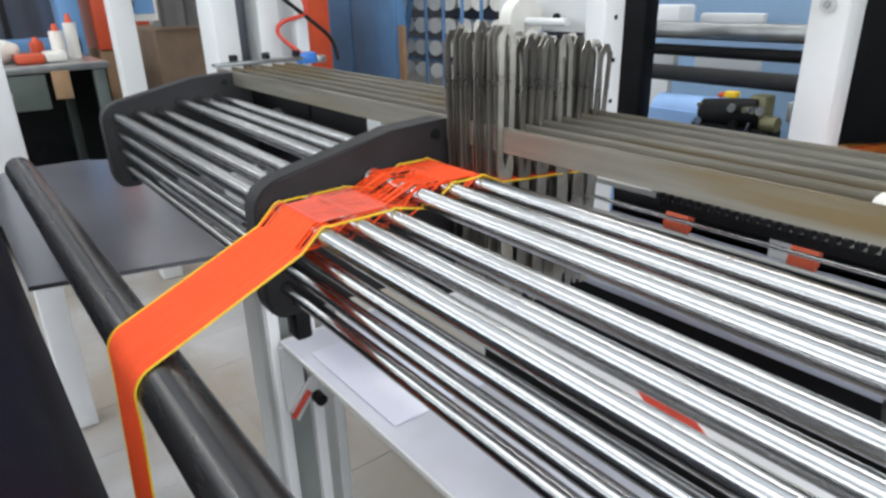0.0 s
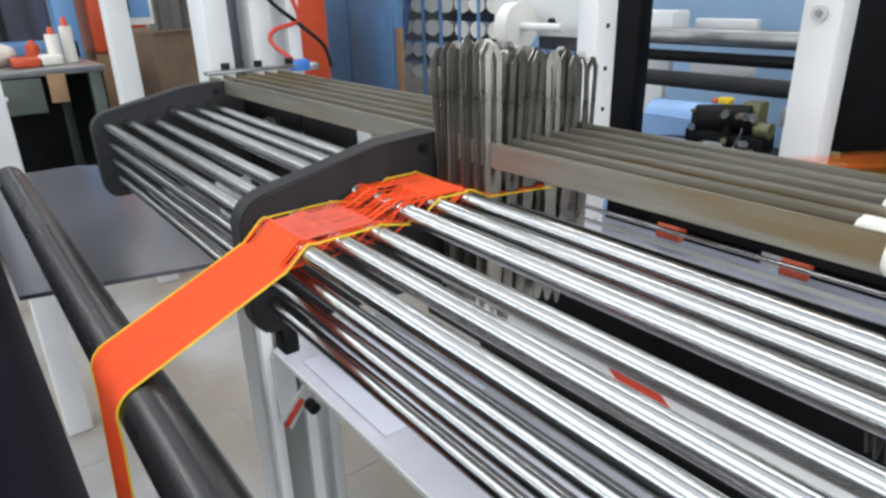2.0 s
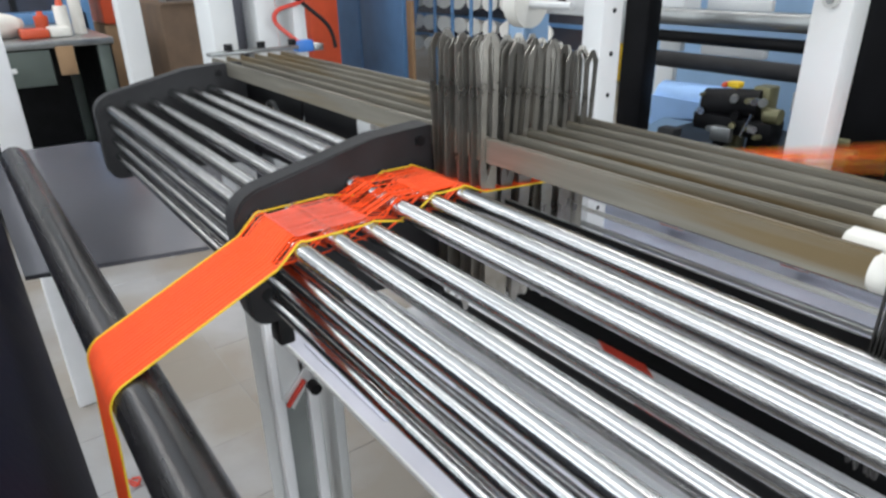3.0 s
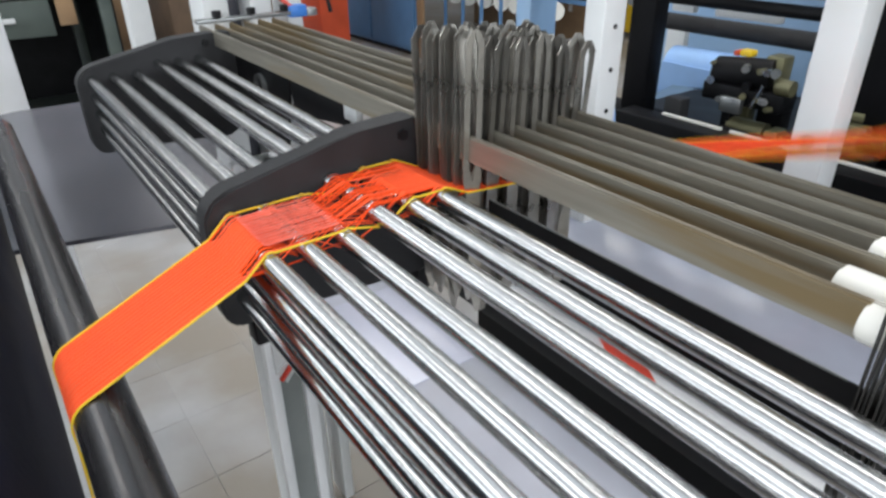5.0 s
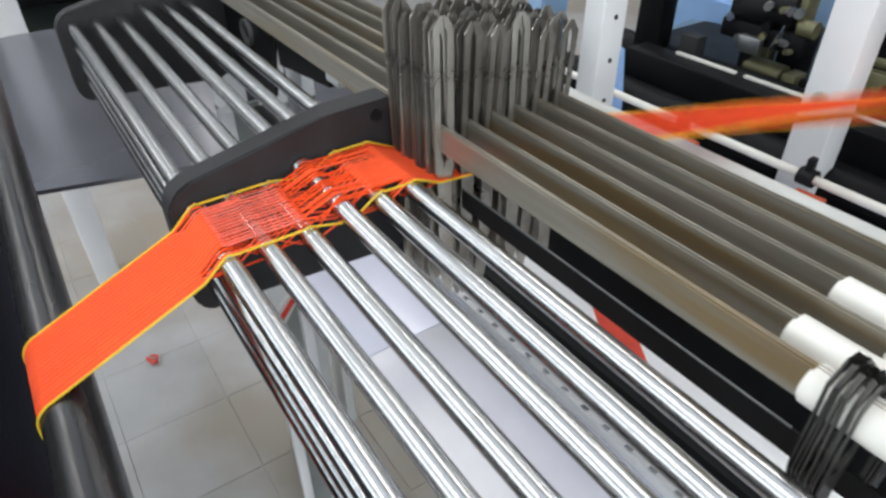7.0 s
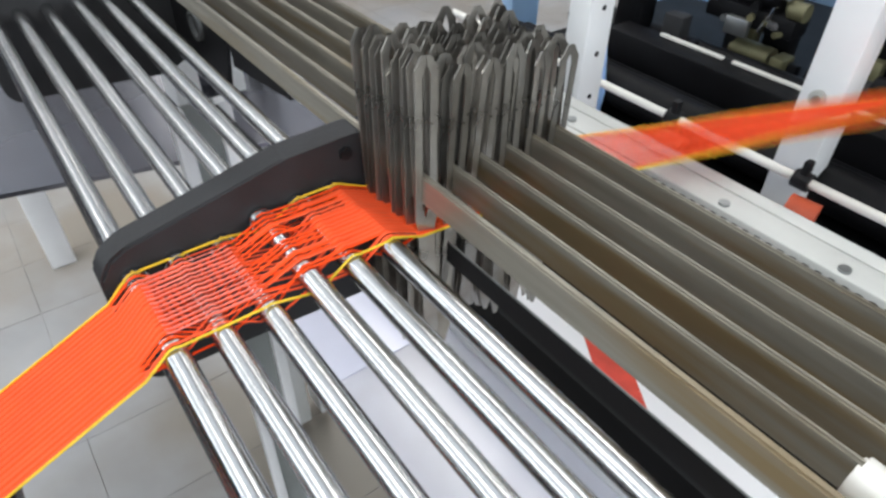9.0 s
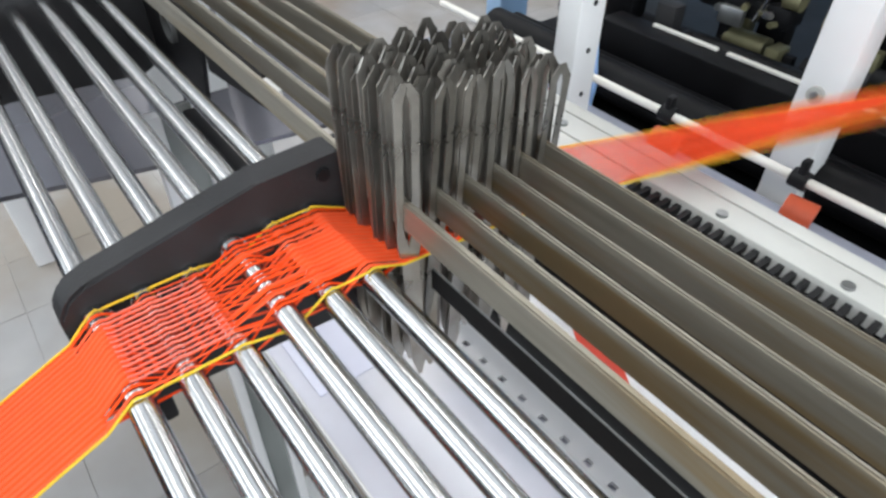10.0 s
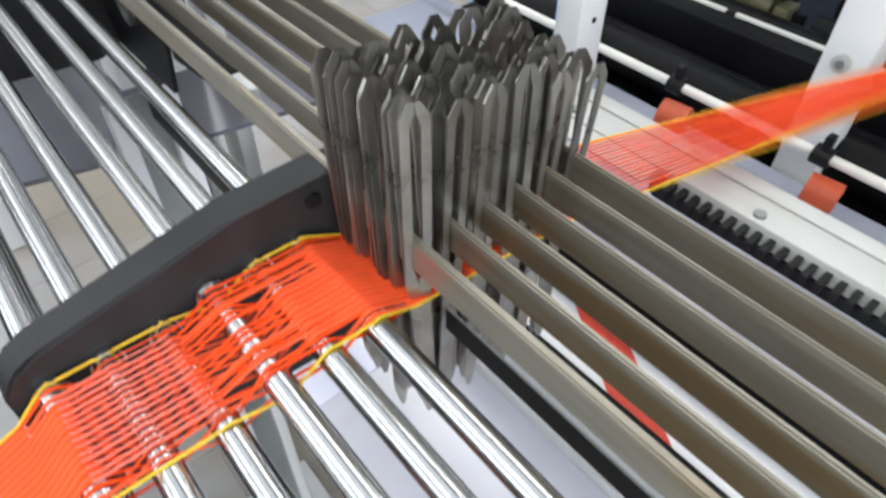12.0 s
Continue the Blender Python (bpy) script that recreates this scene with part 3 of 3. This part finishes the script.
solid("cover_plate", box(B(), -0.62, 0.95, 0.425, 0.656, 0.784, 0.792, 0.002), LAVENDER, "pale grey cover plate behind the frame rail", "plate")
strip = thing("cream_strip", "cream painted strip over the dark machine bed", "strip")
part("strip", box(B(), -0.346, -0.236, 0.822, 0.829, 0.848, 0.8525, 0.001), WHITE_PLASTIC, strip)
part("strip", box(B(), -0.221, 0.30, 0.822, 0.829, 0.848, 0.8525, 0.001), WHITE_PLASTIC, strip)

# ---- dark loom bed behind ----
bed = thing("loom_bed", "oily black loom bed with rollers", "machine")
part("bed", box(B(), -0.62, 1.3, 0.66, 1.45, 0.0, 0.76, 0.01), LOOM_BLACK, bed)
# black block added for the dark void beneath the machine
part("dark_block", box(B(), 0.02, 0.60, 0.4465, 0.66, 0.0, 0.60, 0.01), LOOM_BLACK, bed)
# added sheet keeps the space below the cover plate dark
part("dark_sheet", box(B(), -0.36, 1.0, 0.440, 0.446, 0.0, 0.783, 0.002), LOOM_BLACK, bed, "black sheet added for the dark under the cover plate")
part("ledge", box(B(), -0.42, 1.0, 0.79, 0.84, 0.76, 0.847, 0.004), LOOM_BLACK, bed)
for y, z, r in ((0.72, 0.80, 0.028), (0.765, 0.79, 0.02), (0.90, 0.80, 0.03)):
    part("roller", tube(B(), (-0.58, y, z), (1.0, y, z), r, 24), LOOM_BLACK, bed)
part("column", box(B(), -0.468, -0.416, 0.86, 0.90, 0.75, 1.9, 0.006), LOOM_BLACK, bed)
part("side_wall", box(B(), -0.16, 1.3, 0.98, 0.995, 0.70, 1.9, 0.004), LOOM_BLACK, bed)
random.seed(21)
for i in range(26):
    cx, cy = random.uniform(-0.38, 0.12), random.uniform(0.86, 1.0)
    w, d, hgt = random.uniform(0.012, 0.05), random.uniform(0.012, 0.04), random.uniform(0.02, 0.10)
    mat = random.choice((LOOM_BLACK, LOOM_BLACK, BLACK_CAST, OLIVE, LOOM_BLACK))
    if i % 3:
        part("fitting", box(B(), cx, cx + w, cy, cy + d, 0.76, 0.80 + hgt, 0.003), mat, bed)
    else:
        part("spindle", tube(B(), (cx, cy, 0.78 + hgt), (cx + w + 0.03, cy, 0.78 + hgt), 0.008 + w / 4, 14), mat, bed)
part("motor_head", tube(B(), (-0.335, 0.95, 0.905), (-0.235, 0.955, 0.915), 0.026, 24), LOOM_BLACK, bed)
part("gear_case", box(B(), -0.345, -0.20, 0.925, 0.97, 0.862, 0.892, 0.004), LOOM_BLACK, bed)
part("valve_block", box(B(), -0.255, -0.225, 0.95, 0.985, 0.888, 0.945, 0.004), OLIVE, bed, "olive brass valve block")
part("yellow_cap", box(B(), -0.306, -0.284, 0.955, 0.975, 0.935, 0.946, 0.003), YELLOW_PAINT, bed, "yellow cap")
part("red_cap", box(B(), -0.317, -0.307, 0.955, 0.975, 0.934, 0.943, 0.003), RED_PAINT, bed, "red cap")

for i in range(16):
    cx, cz = random.uniform(-0.335, -0.19), random.choice((0.868, 0.88, 0.897, 0.925))
    r = random.uniform(0.003, 0.007)
    part("bolt", tube(B(), (cx, 0.915, cz), (cx + random.uniform(-0.006, 0.006), 0.928, cz), r, 10), random.choice((MID_STEEL, LOOM_BLACK, CHROME, OLIVE)), bed)
part("lever", tube(B(), (-0.245, 0.918, 0.865), (-0.232, 0.918, 0.905), 0.0035, 10), CHROME, bed, "small chrome lever")
part("bracket", box(B(), -0.30, -0.262, 0.912, 0.924, 0.85, 0.876, 0.002), MID_STEEL, bed)
part("solenoid", tube(B(), (-0.215, 0.93, 0.905), (-0.19, 0.93, 0.905), 0.013, 18), OLIVE, bed)

cloth = thing("cloth_roll", "light blue cloth roll with a hanging end", "cloth roll")
part("roll", tube(B(), (-0.462, 1.0, 0.888), (-0.305, 1.0, 0.892), 0.036, 32), SKY_CLOTH, cloth)
bm = B()
prism(bm, [(-0.463, 0.84), (-0.43, 0.86), (-0.36, 0.868), (-0.33, 0.885), (-0.33, 0.90), (-0.463, 0.90)], "y", 0.962, 0.966)
part("hanging_end", bm, SKY_CLOTH, cloth)
drape = thing("cloth_sheet", "light blue cloth sheet hanging behind the white post", "cloth")
bm = B()
prism(bm, [(-0.40, 0.70), (-0.335, 0.70), (-0.325, 0.80), (-0.338, 0.885), (-0.40, 0.89)], "y", 0.6865, 0.690)
part("sheet", bm, SKY_CLOTH, drape)

# ---- white and blue machine behind the bed ----
head = thing("loom_upper_machine", "white and blue loom head with grey cross rollers", "machine")
part("blue_body", box(B(), -1.0, 0.0, 1.55, 1.9, 0.02, 1.6, 0.01), PALE_BLUE, head)
for x0, x1, z0, z1 in ((-0.515, -0.375, 1.036, 1.066), (-0.516, -0.372, 0.952, 0.990), (-0.622, -0.566, 0.952, 0.992), (-0.626, -0.578, 0.80, 0.925), (-0.30, -0.24, 0.86, 0.90)):
    part("white_plate", box(B(), x0, x1, 1.19, 1.21, z0, z1, 0.004), WHITE_PAINT, head)
part("white_arm", box(B(), -1.06, -0.655, 1.10, 1.16, 1.022, 1.19, 0.006), WHITE_PAINT, head)
part("white_arm", box(B(), -0.64, -0.50, 1.09, 1.15, 1.028, 1.085, 0.006), WHITE_PAINT, head)
part("arm_hole", tube(B(), (-0.845, 1.094, 1.055), (-0.845, 1.102, 1.055), 0.011, 20), BLACK_STEEL, head)
part("cross_roller", tube(B(), (-0.53, 1.02, 1.042), (-0.17, 1.02, 1.042), 0.016, 24), MID_STEEL, head)
part("cross_roller", tube(B(), (-0.53, 1.02, 1.005), (-0.17, 1.02, 1.005), 0.011, 24), LOOM_BLACK, head)
part("cross_roller", tube(B(), (-0.55, 1.06, 0.955), (-0.17, 1.06, 0.955), 0.016, 24), BLACK_CAST, head)
part("side_bracket", box(B(), -0.56, -0.525, 0.96, 1.0, 0.99, 1.07, 0.004), MID_STEEL, head)
part("stand", box(B(), -1.06, -1.0, 1.12, 1.22, 0.0, 1.03, 0.01), PALE_BLUE, head)
part("reel", tube(B(), (-0.91, 1.02, 1.05), (-0.87, 1.02, 1.05), 0.055, 36), WHITE_PLASTIC, head, "white take-up reel")
part("reel_axle", tube(B(), (-0.92, 1.02, 1.05), (-0.74, 1.02, 1.05), 0.009, 16), WHITE_PAINT, head)

# ---- left loom frame at the bar ends ----
frame_end = thing("bar_end_frame", "white frame columns carrying the flat bars", "frame")
for y0, y1 in ((0.171, 0.206), (0.236, 0.268), (0.293, 0.314)):
    part("column", box(B(), -0.685, -0.622, y0, y1, 0.02, 1.9, 0.003), WHITE_PAINT, frame_end)
part("infill", box(B(), -0.675, -0.668, 0.206, 0.236, 0.02, 1.9), SLAB, frame_end, "grey infill strip")
part("bar_seat", box(B(), -0.622, -0.53, 0.138, 0.262, 0.985, 1.0185, 0.002), BAR_STEEL, frame_end)
part("bar_clip", box(B(), -0.560, -0.543, 0.138, 0.262, 1.0395, 1.044, 0.001), MID_STEEL, frame_end)
for y in (0.165, 0.21, 0.255):
    part("clip_screw", tube(B(), (-0.55, y, 1.045), (-0.55, y, 1.053), 0.006, 6), BLACK_STEEL, frame_end)
air = thing("air_hose", "red air hose with a blue fitting at the frame", "hose")
part("hose", hose(B(), [(-0.60, 0.293, 1.13), (-0.60, 0.300, 1.10), (-0.60, 0.262, 1.088), (-0.60, 0.255, 1.072), (-0.59, 0.275, 1.05), (-0.585, 0.283, 1.042)], 0.0032), HOSE_RED, air)
part("fitting", box(B(), -0.60, -0.58, 0.277, 0.302, 1.030, 1.046, 0.002), HOSE_BLUE, air, "blue push fitting")
part("body", box(B(), -0.60, -0.58, 0.302, 0.318, 1.030, 1.040, 0.002), MID_STEEL, air)
cable = thing("black_cable", "thin black cable hanging beside the frame columns", "cable")
part("cable", hose(B(), [(-0.60, 0.235, 1.16), (-0.60, 0.262, 1.125), (-0.60, 0.30, 1.095), (-0.60, 0.338, 1.062), (-0.60, 0.348, 1.03)], 0.003), BLACK_STEEL, cable)

# ---- far side of the hall: blue cabinets, creel, bench ----
cab = thing("blue_cabinet", "tall blue sheet steel cabinet with two doors", "cabinet")
part("body", box(B(), -6.05, -4.42, 3.03, 3.12, 0.03, 2.3, 0.008), BLUE_PAINT, cab)
part("door", box(B(), -6.04, -5.16, 3.005, 3.028, 0.06, 2.28, 0.006), BLUE_PAINT, cab)
part("door", box(B(), -5.12, -4.43, 3.005, 3.028, 0.06, 2.28, 0.006), BLUE_PAINT, cab)
part("plinth", box(B(), -6.03, -4.44, 3.04, 3.11, 0.0, 0.03), BLACK_STEEL, cab)
pole = thing("wooden_pole", "brown wooden board leaning beside the cabinet", "board")
part("pole", box(B(), -4.40, -4.32, 3.02, 3.05, 0.0, 0.86, 0.004), CARD, pole)
creel = thing("yarn_creel", "yarn creel with rows of white cones and blue uprights", "creel")
part("back", box(B(), -5.7, -3.3, 4.02, 4.06, 0.42, 2.2), SLAB, creel)
for x in (-5.28, -4.72, -4.46, -4.2, -3.95, -3.7):
    part("upright", tube(B(), (x, 3.55, 0.0), (x, 3.55, 2.2), 0.016, 8), BLUE_PAINT, creel)
part("brace", tube(B(), (-5.22, 3.6, 0.4), (-4.98, 3.6, 1.2), 0.03, 8), BLUE_PAINT, creel)
bm = B()
tube(bm, (0, 0, 0), (0, 0.20, 0), 0.07, 18, 0.04)
cone_mesh = mesh_of("cone", bm, CONE)
for j in range(7):
    for i in range(9):
        share("cone", cone_mesh, creel, pose(-5.15 + 0.215 * i + random.uniform(-0.015, 0.015), 3.65, 0.42 + 0.20 * j, random.uniform(-6, 6), 0, random.uniform(20, 40)))
for j in range(7):
    part("peg_rail", box(B(), -5.7, -3.3, 3.98, 4.015, 0.43 + 0.20 * j, 0.46 + 0.20 * j), BLUE_PAINT, creel)

bench = thing("work_bench", "steel work bench with a drawer and cluttered top", "bench")
part("top", box(B(), -4.1, -3.0, -0.9, 0.50, 0.835, 0.865, 0.006), MID_STEEL, bench)
dr = part("drawer", box(B(), -3.6, -3.01, -0.9, 0.24, 0.68, 0.83, 0.006), GREEN_GREY, bench, "grey green drawer")
part("handle", box(B(), -3.008, -2.985, -0.02, 0.10, 0.745, 0.765, 0.004), WHITE_PAINT, dr)
for y in (-0.85, 0.43):
    for x in (-4.05, -3.06):
        part("leg", box(B(), x, x + 0.05, y, y + 0.05, 0.0, 0.835, 0.004), GREEN_GREY, bench)
part("lower_shelf", box(B(), -4.0, -3.1, -0.85, 0.45, 0.18, 0.21, 0.004), GREEN_GREY, bench)
# black sheets added to stand for the dark void under the bench top
part("void_back", box(B(), -4.08, -4.05, -0.9, 0.5, 0.05, 0.83), BLACK_STEEL, bench)
part("void_side", box(B(), -4.05, -3.06, 0.485, 0.497, 0.05, 0.83), BLACK_STEEL, bench)
for nm, x, y, r, hh, mat, lab in (("spray_can", -3.3, 0.42, 0.028, 0.20, WHITE_PLASTIC, "white spray can on the bench"), ("bottle", -3.25, 0.35, 0.03, 0.16, WHITE_PLASTIC, "white plastic bottle on the bench"),
                                 ("oil_can", -3.4, 0.28, 0.03, 0.10, RED_PAINT, "small orange oil can on the bench")):
    c = thing(nm, lab, nm.replace("_", " "), at=(x, y, 0.865))
    part("body", tube(B(), (0, 0, 0), (0, 0, hh * 0.8), r, 18), mat, c)
    part("cap", tube(B(), (0, 0, hh * 0.8), (0, 0, hh), r * 0.55, 14, r * 0.35), RED_PAINT, c)
bag = thing("white_bag", "crumpled white plastic bag on the bench", "bag")
bm = B()
bmesh.ops.create_icosphere(bm, subdivisions=3, radius=0.12, matrix=Matrix.Translation((-3.3, 0.02, 0.915)) @ Matrix.Diagonal((1, 1.5, 0.62, 1)))
for v in bm.verts:
    v.co += Vector((0, 0, 1)) * 0.02 * noise.noise(v.co * 18) + Vector((1, 0, 0)) * 0.02 * noise.noise(v.co * 14)
    v.co.z = max(v.co.z, 0.866)
part("bag", bm, WHITE_PLASTIC, bag)
pack = thing("orange_packet", "orange and white packet on the bench", "packet")
part("packet", box(B(), -3.25, -3.12, 0.16, 0.27, 0.866, 0.905, 0.01), RED_PAINT, pack)
part("packet_end", box(B(), -3.25, -3.12, 0.272, 0.36, 0.866, 0.91, 0.012), WHITE_PLASTIC, pack)
rag = thing("brown_rag", "brown rag hanging from the bench edge", "rag")
part("rag", box(B(), -3.0, -2.988, 0.26, 0.33, 0.72, 0.84, 0.004), CARD, rag)
rack_b = thing("blue_machine", "blue machine frame with glazed dark guard", "machine")
part("guard", box(B(), -4.5, -4.35, -1.2, 0.52, 0.0, 1.7, 0.01), SLAB, rack_b)
part("sill", box(B(), -4.35, -4.2, -1.2, 0.62, 0.80, 0.92, 0.01), BLUE_PAINT, rack_b)
part("upright", box(B(), -4.35, -4.2, 0.52, 0.64, 0.0, 1.7, 0.01), BLUE_PAINT, rack_b)
for y in (-0.1, 0.25):
    part("strut", box(B(), -4.345, -4.33, y, y + 0.03, 0.92, 1.7), BLACK_STEEL, rack_b)
red = thing("red_machine", "orange red machine cover", "machine")
part("cover", box(B(), -4.6, -4.2, 0.70, 1.02, 0.83, 1.7, 0.02), RED_PAINT, red)
part("base", box(B(), -4.6, -4.22, 0.70, 1.02, 0.02, 0.83, 0.01), CARD, red)
part("label_plate", box(B(), -4.2, -4.194, 0.90, 0.98, 1.0, 1.06), WHITE_PLASTIC, red)
red2 = thing("red_machine", "orange red machine housing between the columns", "machine")
part("cover", box(B(), -5.5, -4.5, 2.2, 2.45, 0.02, 1.7, 0.02), RED_PAINT, red2)
lp = thing("hall_post", "white square steel post standing on the floor", "post", "white hall posts")
part("shaft", box(B(), -2.50, -2.42, 0.425, 0.505, 0.0, 2.4, 0.004), WHITE_PAINT, lp)
lp2 = thing("hall_post", "white square steel post behind the grey shelf", "post", "white hall posts")
part("shaft", box(B(), -1.575, -1.512, -0.08, -0.016, 0.0, 2.2, 0.004), LIFTED_WHITE, lp2)
ctl = thing("control_box", "beige control box with a small blue screen", "control box")
part("housing", box(B(), -2.58, -2.50, 0.505, 0.613, 1.04, 1.30, 0.006), WHITE_PLASTIC, ctl)
part("screen", box(B(), -2.5, -2.494, 0.519, 0.599, 1.068, 1.23), BLUE_PAINT, ctl, "small blue screen")
part("arm", box(B(), -2.53, -2.43, 0.500, 0.512, 1.09, 1.145), BLACK_STEEL, ctl)
binn = thing("blue_bin", "blue plastic bin on the floor", "bin")
bm = B()
prism(bm, [(-5.3, 0.0), (-4.65, 0.0), (-4.6, 0.42), (-5.35, 0.42)], "y", 0.85, 1.45)
part("bin", bm, HOSE_BLUE, binn)
part("rim", box(B(), -5.38, -4.58, 0.82, 1.48, 0.42, 0.45, 0.01), HOSE_BLUE, binn)
bundle = thing("wrapped_crate", "brown crate wrapped in clear grey plastic", "crate")
part("crate", box(B(), -3.9, -3.33, 0.80, 1.43, 0.0, 0.98, 0.03), OLD_WOOD, bundle)
bm = B()
fold = [(-3.30 + (0.02 if i % 2 else 0.0) + 0.012 * math.sin(i * 1.7), 0.80 + 0.03 * i) for i in range(22)]
lo = [bm.verts.new((x, y, 0.985)) for x, y in fold]
hi = [bm.verts.new((x + 0.02 * math.sin(y * 9), y, 1.75)) for x, y in fold]
for q in range(21):
    bm.faces.new((lo[q], lo[q + 1], hi[q + 1], hi[q]))
bmesh.ops.solidify(bm, geom=bm.faces[:], thickness=0.004)
part("wrap", bm, FILM_GREY, bundle, "folded grey plastic film")
for x, y, w, hh in ((-4.95, 4.25, 0.5, 0.48), (-4.4, 4.6, 0.45, 0.36), (-5.5, 4.5, 0.5, 0.6)):
    bx = thing("cardboard_box", "brown cardboard box on the floor", "box", "cardboard boxes", at=(x, y, 0))
    part("body", box(B(), 0, w, 0, w, 0, hh, 0.006), CARD, bx)
    part("tape", box(B(), w * 0.45, w * 0.55, -0.004, w + 0.004, hh * 0.7, hh + 0.003), WHITE_PLASTIC, bx)
jack = thing("pallet_truck", "yellow pallet truck beside the boxes", "pallet truck")
part("fork", box(B(), -5.2, -3.9, 5.1, 5.25, 0.08, 0.15, 0.01), YELLOW_PAINT, jack)
part("fork", box(B(), -5.2, -3.9, 5.5, 5.65, 0.08, 0.15, 0.01), YELLOW_PAINT, jack)
part("body", box(B(), -3.95, -3.75, 5.05, 5.7, 0.05, 0.45, 0.02), YELLOW_PAINT, jack)
part("drawbar", tube(B(), (-3.8, 5.37, 0.4), (-3.6, 5.37, 1.1), 0.025, 12), YELLOW_PAINT, jack)
for y in (5.17, 5.57):
    part("wheel", tube(B(), (-5.1, y - 0.05, 0.05), (-5.1, y + 0.05, 0.05), 0.05, 18), BLACK_STEEL, jack)
lint = thing("orange_lint", "scrap of orange yarn lying on the floor", "scrap")
part("scrap", hose(B(), [(-1.12, -0.03, 0.004), (-1.10, -0.015, 0.012), (-1.085, -0.03, 0.006), (-1.11, -0.04, 0.012), (-1.085, -0.02, 0.005)], 0.0032, 6, 4), RED_TAPE, lint)
# ---- floor tiles ----
random.seed(5)
S = 0.235
TILE_MESHES = []
for k in range(4):
    bm = B()
    box(bm, -S / 2 + 0.0007, S / 2 - 0.0007, -S / 2 + 0.0007, S / 2 - 0.0007, -0.02, 0.0)
    bmesh.ops.bevel(bm, geom=[e for e in bm.edges if all(v.co.z > -0.01 for v in e.verts)], offset=0.0008, segments=1, affect="EDGES")
    bmesh.ops.translate(bm, vec=(0, 0, -0.0012 * k / 3), verts=bm.verts)
    TILE_MESHES.append(mesh_of("tile", bm, TILE, smooth=False))
rest = []
for i in range(-33, 21):
    for j in range(-19, 31):
        x, y = -0.995 + S * i, 0.09 + S * (j + 0.5)
        near = -9 <= i <= 5 and -4 <= j <= 11
        if near:
            share("tile", TILE_MESHES[random.randrange(4)], floor, pose(x, y, 0, 0, 0, 90 * random.randrange(4)))
        else:
            rest.append((x, y))
verts, faces = [], []
for x, y in rest:
    b, h = len(verts), S / 2 - 0.0009
    verts += [(x - h, y - h, 0), (x + h, y - h, 0), (x + h, y + h, 0), (x - h, y + h, 0)]
    faces.append((b, b + 1, b + 2, b + 3))
me = bpy.data.meshes.new("far_tiles")
me.from_pydata(verts, [], faces)
me.materials.append(TILE)
far_tiles = new("far_tiles", me)
far_tiles.parent = floor
tagged(far_tiles, kind="stuff")


# ---- what moves ----
def motions():
    for ob, (x, y, z, rx, ry, rz), ph, amp in WIRES:
        rows = []
        for s in range(0, 61):
            t = s * 0.2
            up = amp * (0.6 * math.sin(9.7 * t + ph) + 0.4 * math.sin(23.1 * t + 2.3 * ph))
            rows.append((t, pose(x, y, z + up, rx, ry + 1.5 * math.sin(7.3 * t + ph), rz + 3 * math.sin(5.1 * t + 1.7 * ph))))
        walk(ob, rows)
    for ob, base, side in SHEDS:
        walk(ob, [(k / FPS, pose(0, 0.272, 0.990, base + side * 3.4 * math.sin(math.pi * k / 3), 0, 0)) for k in range(361)])


motions()
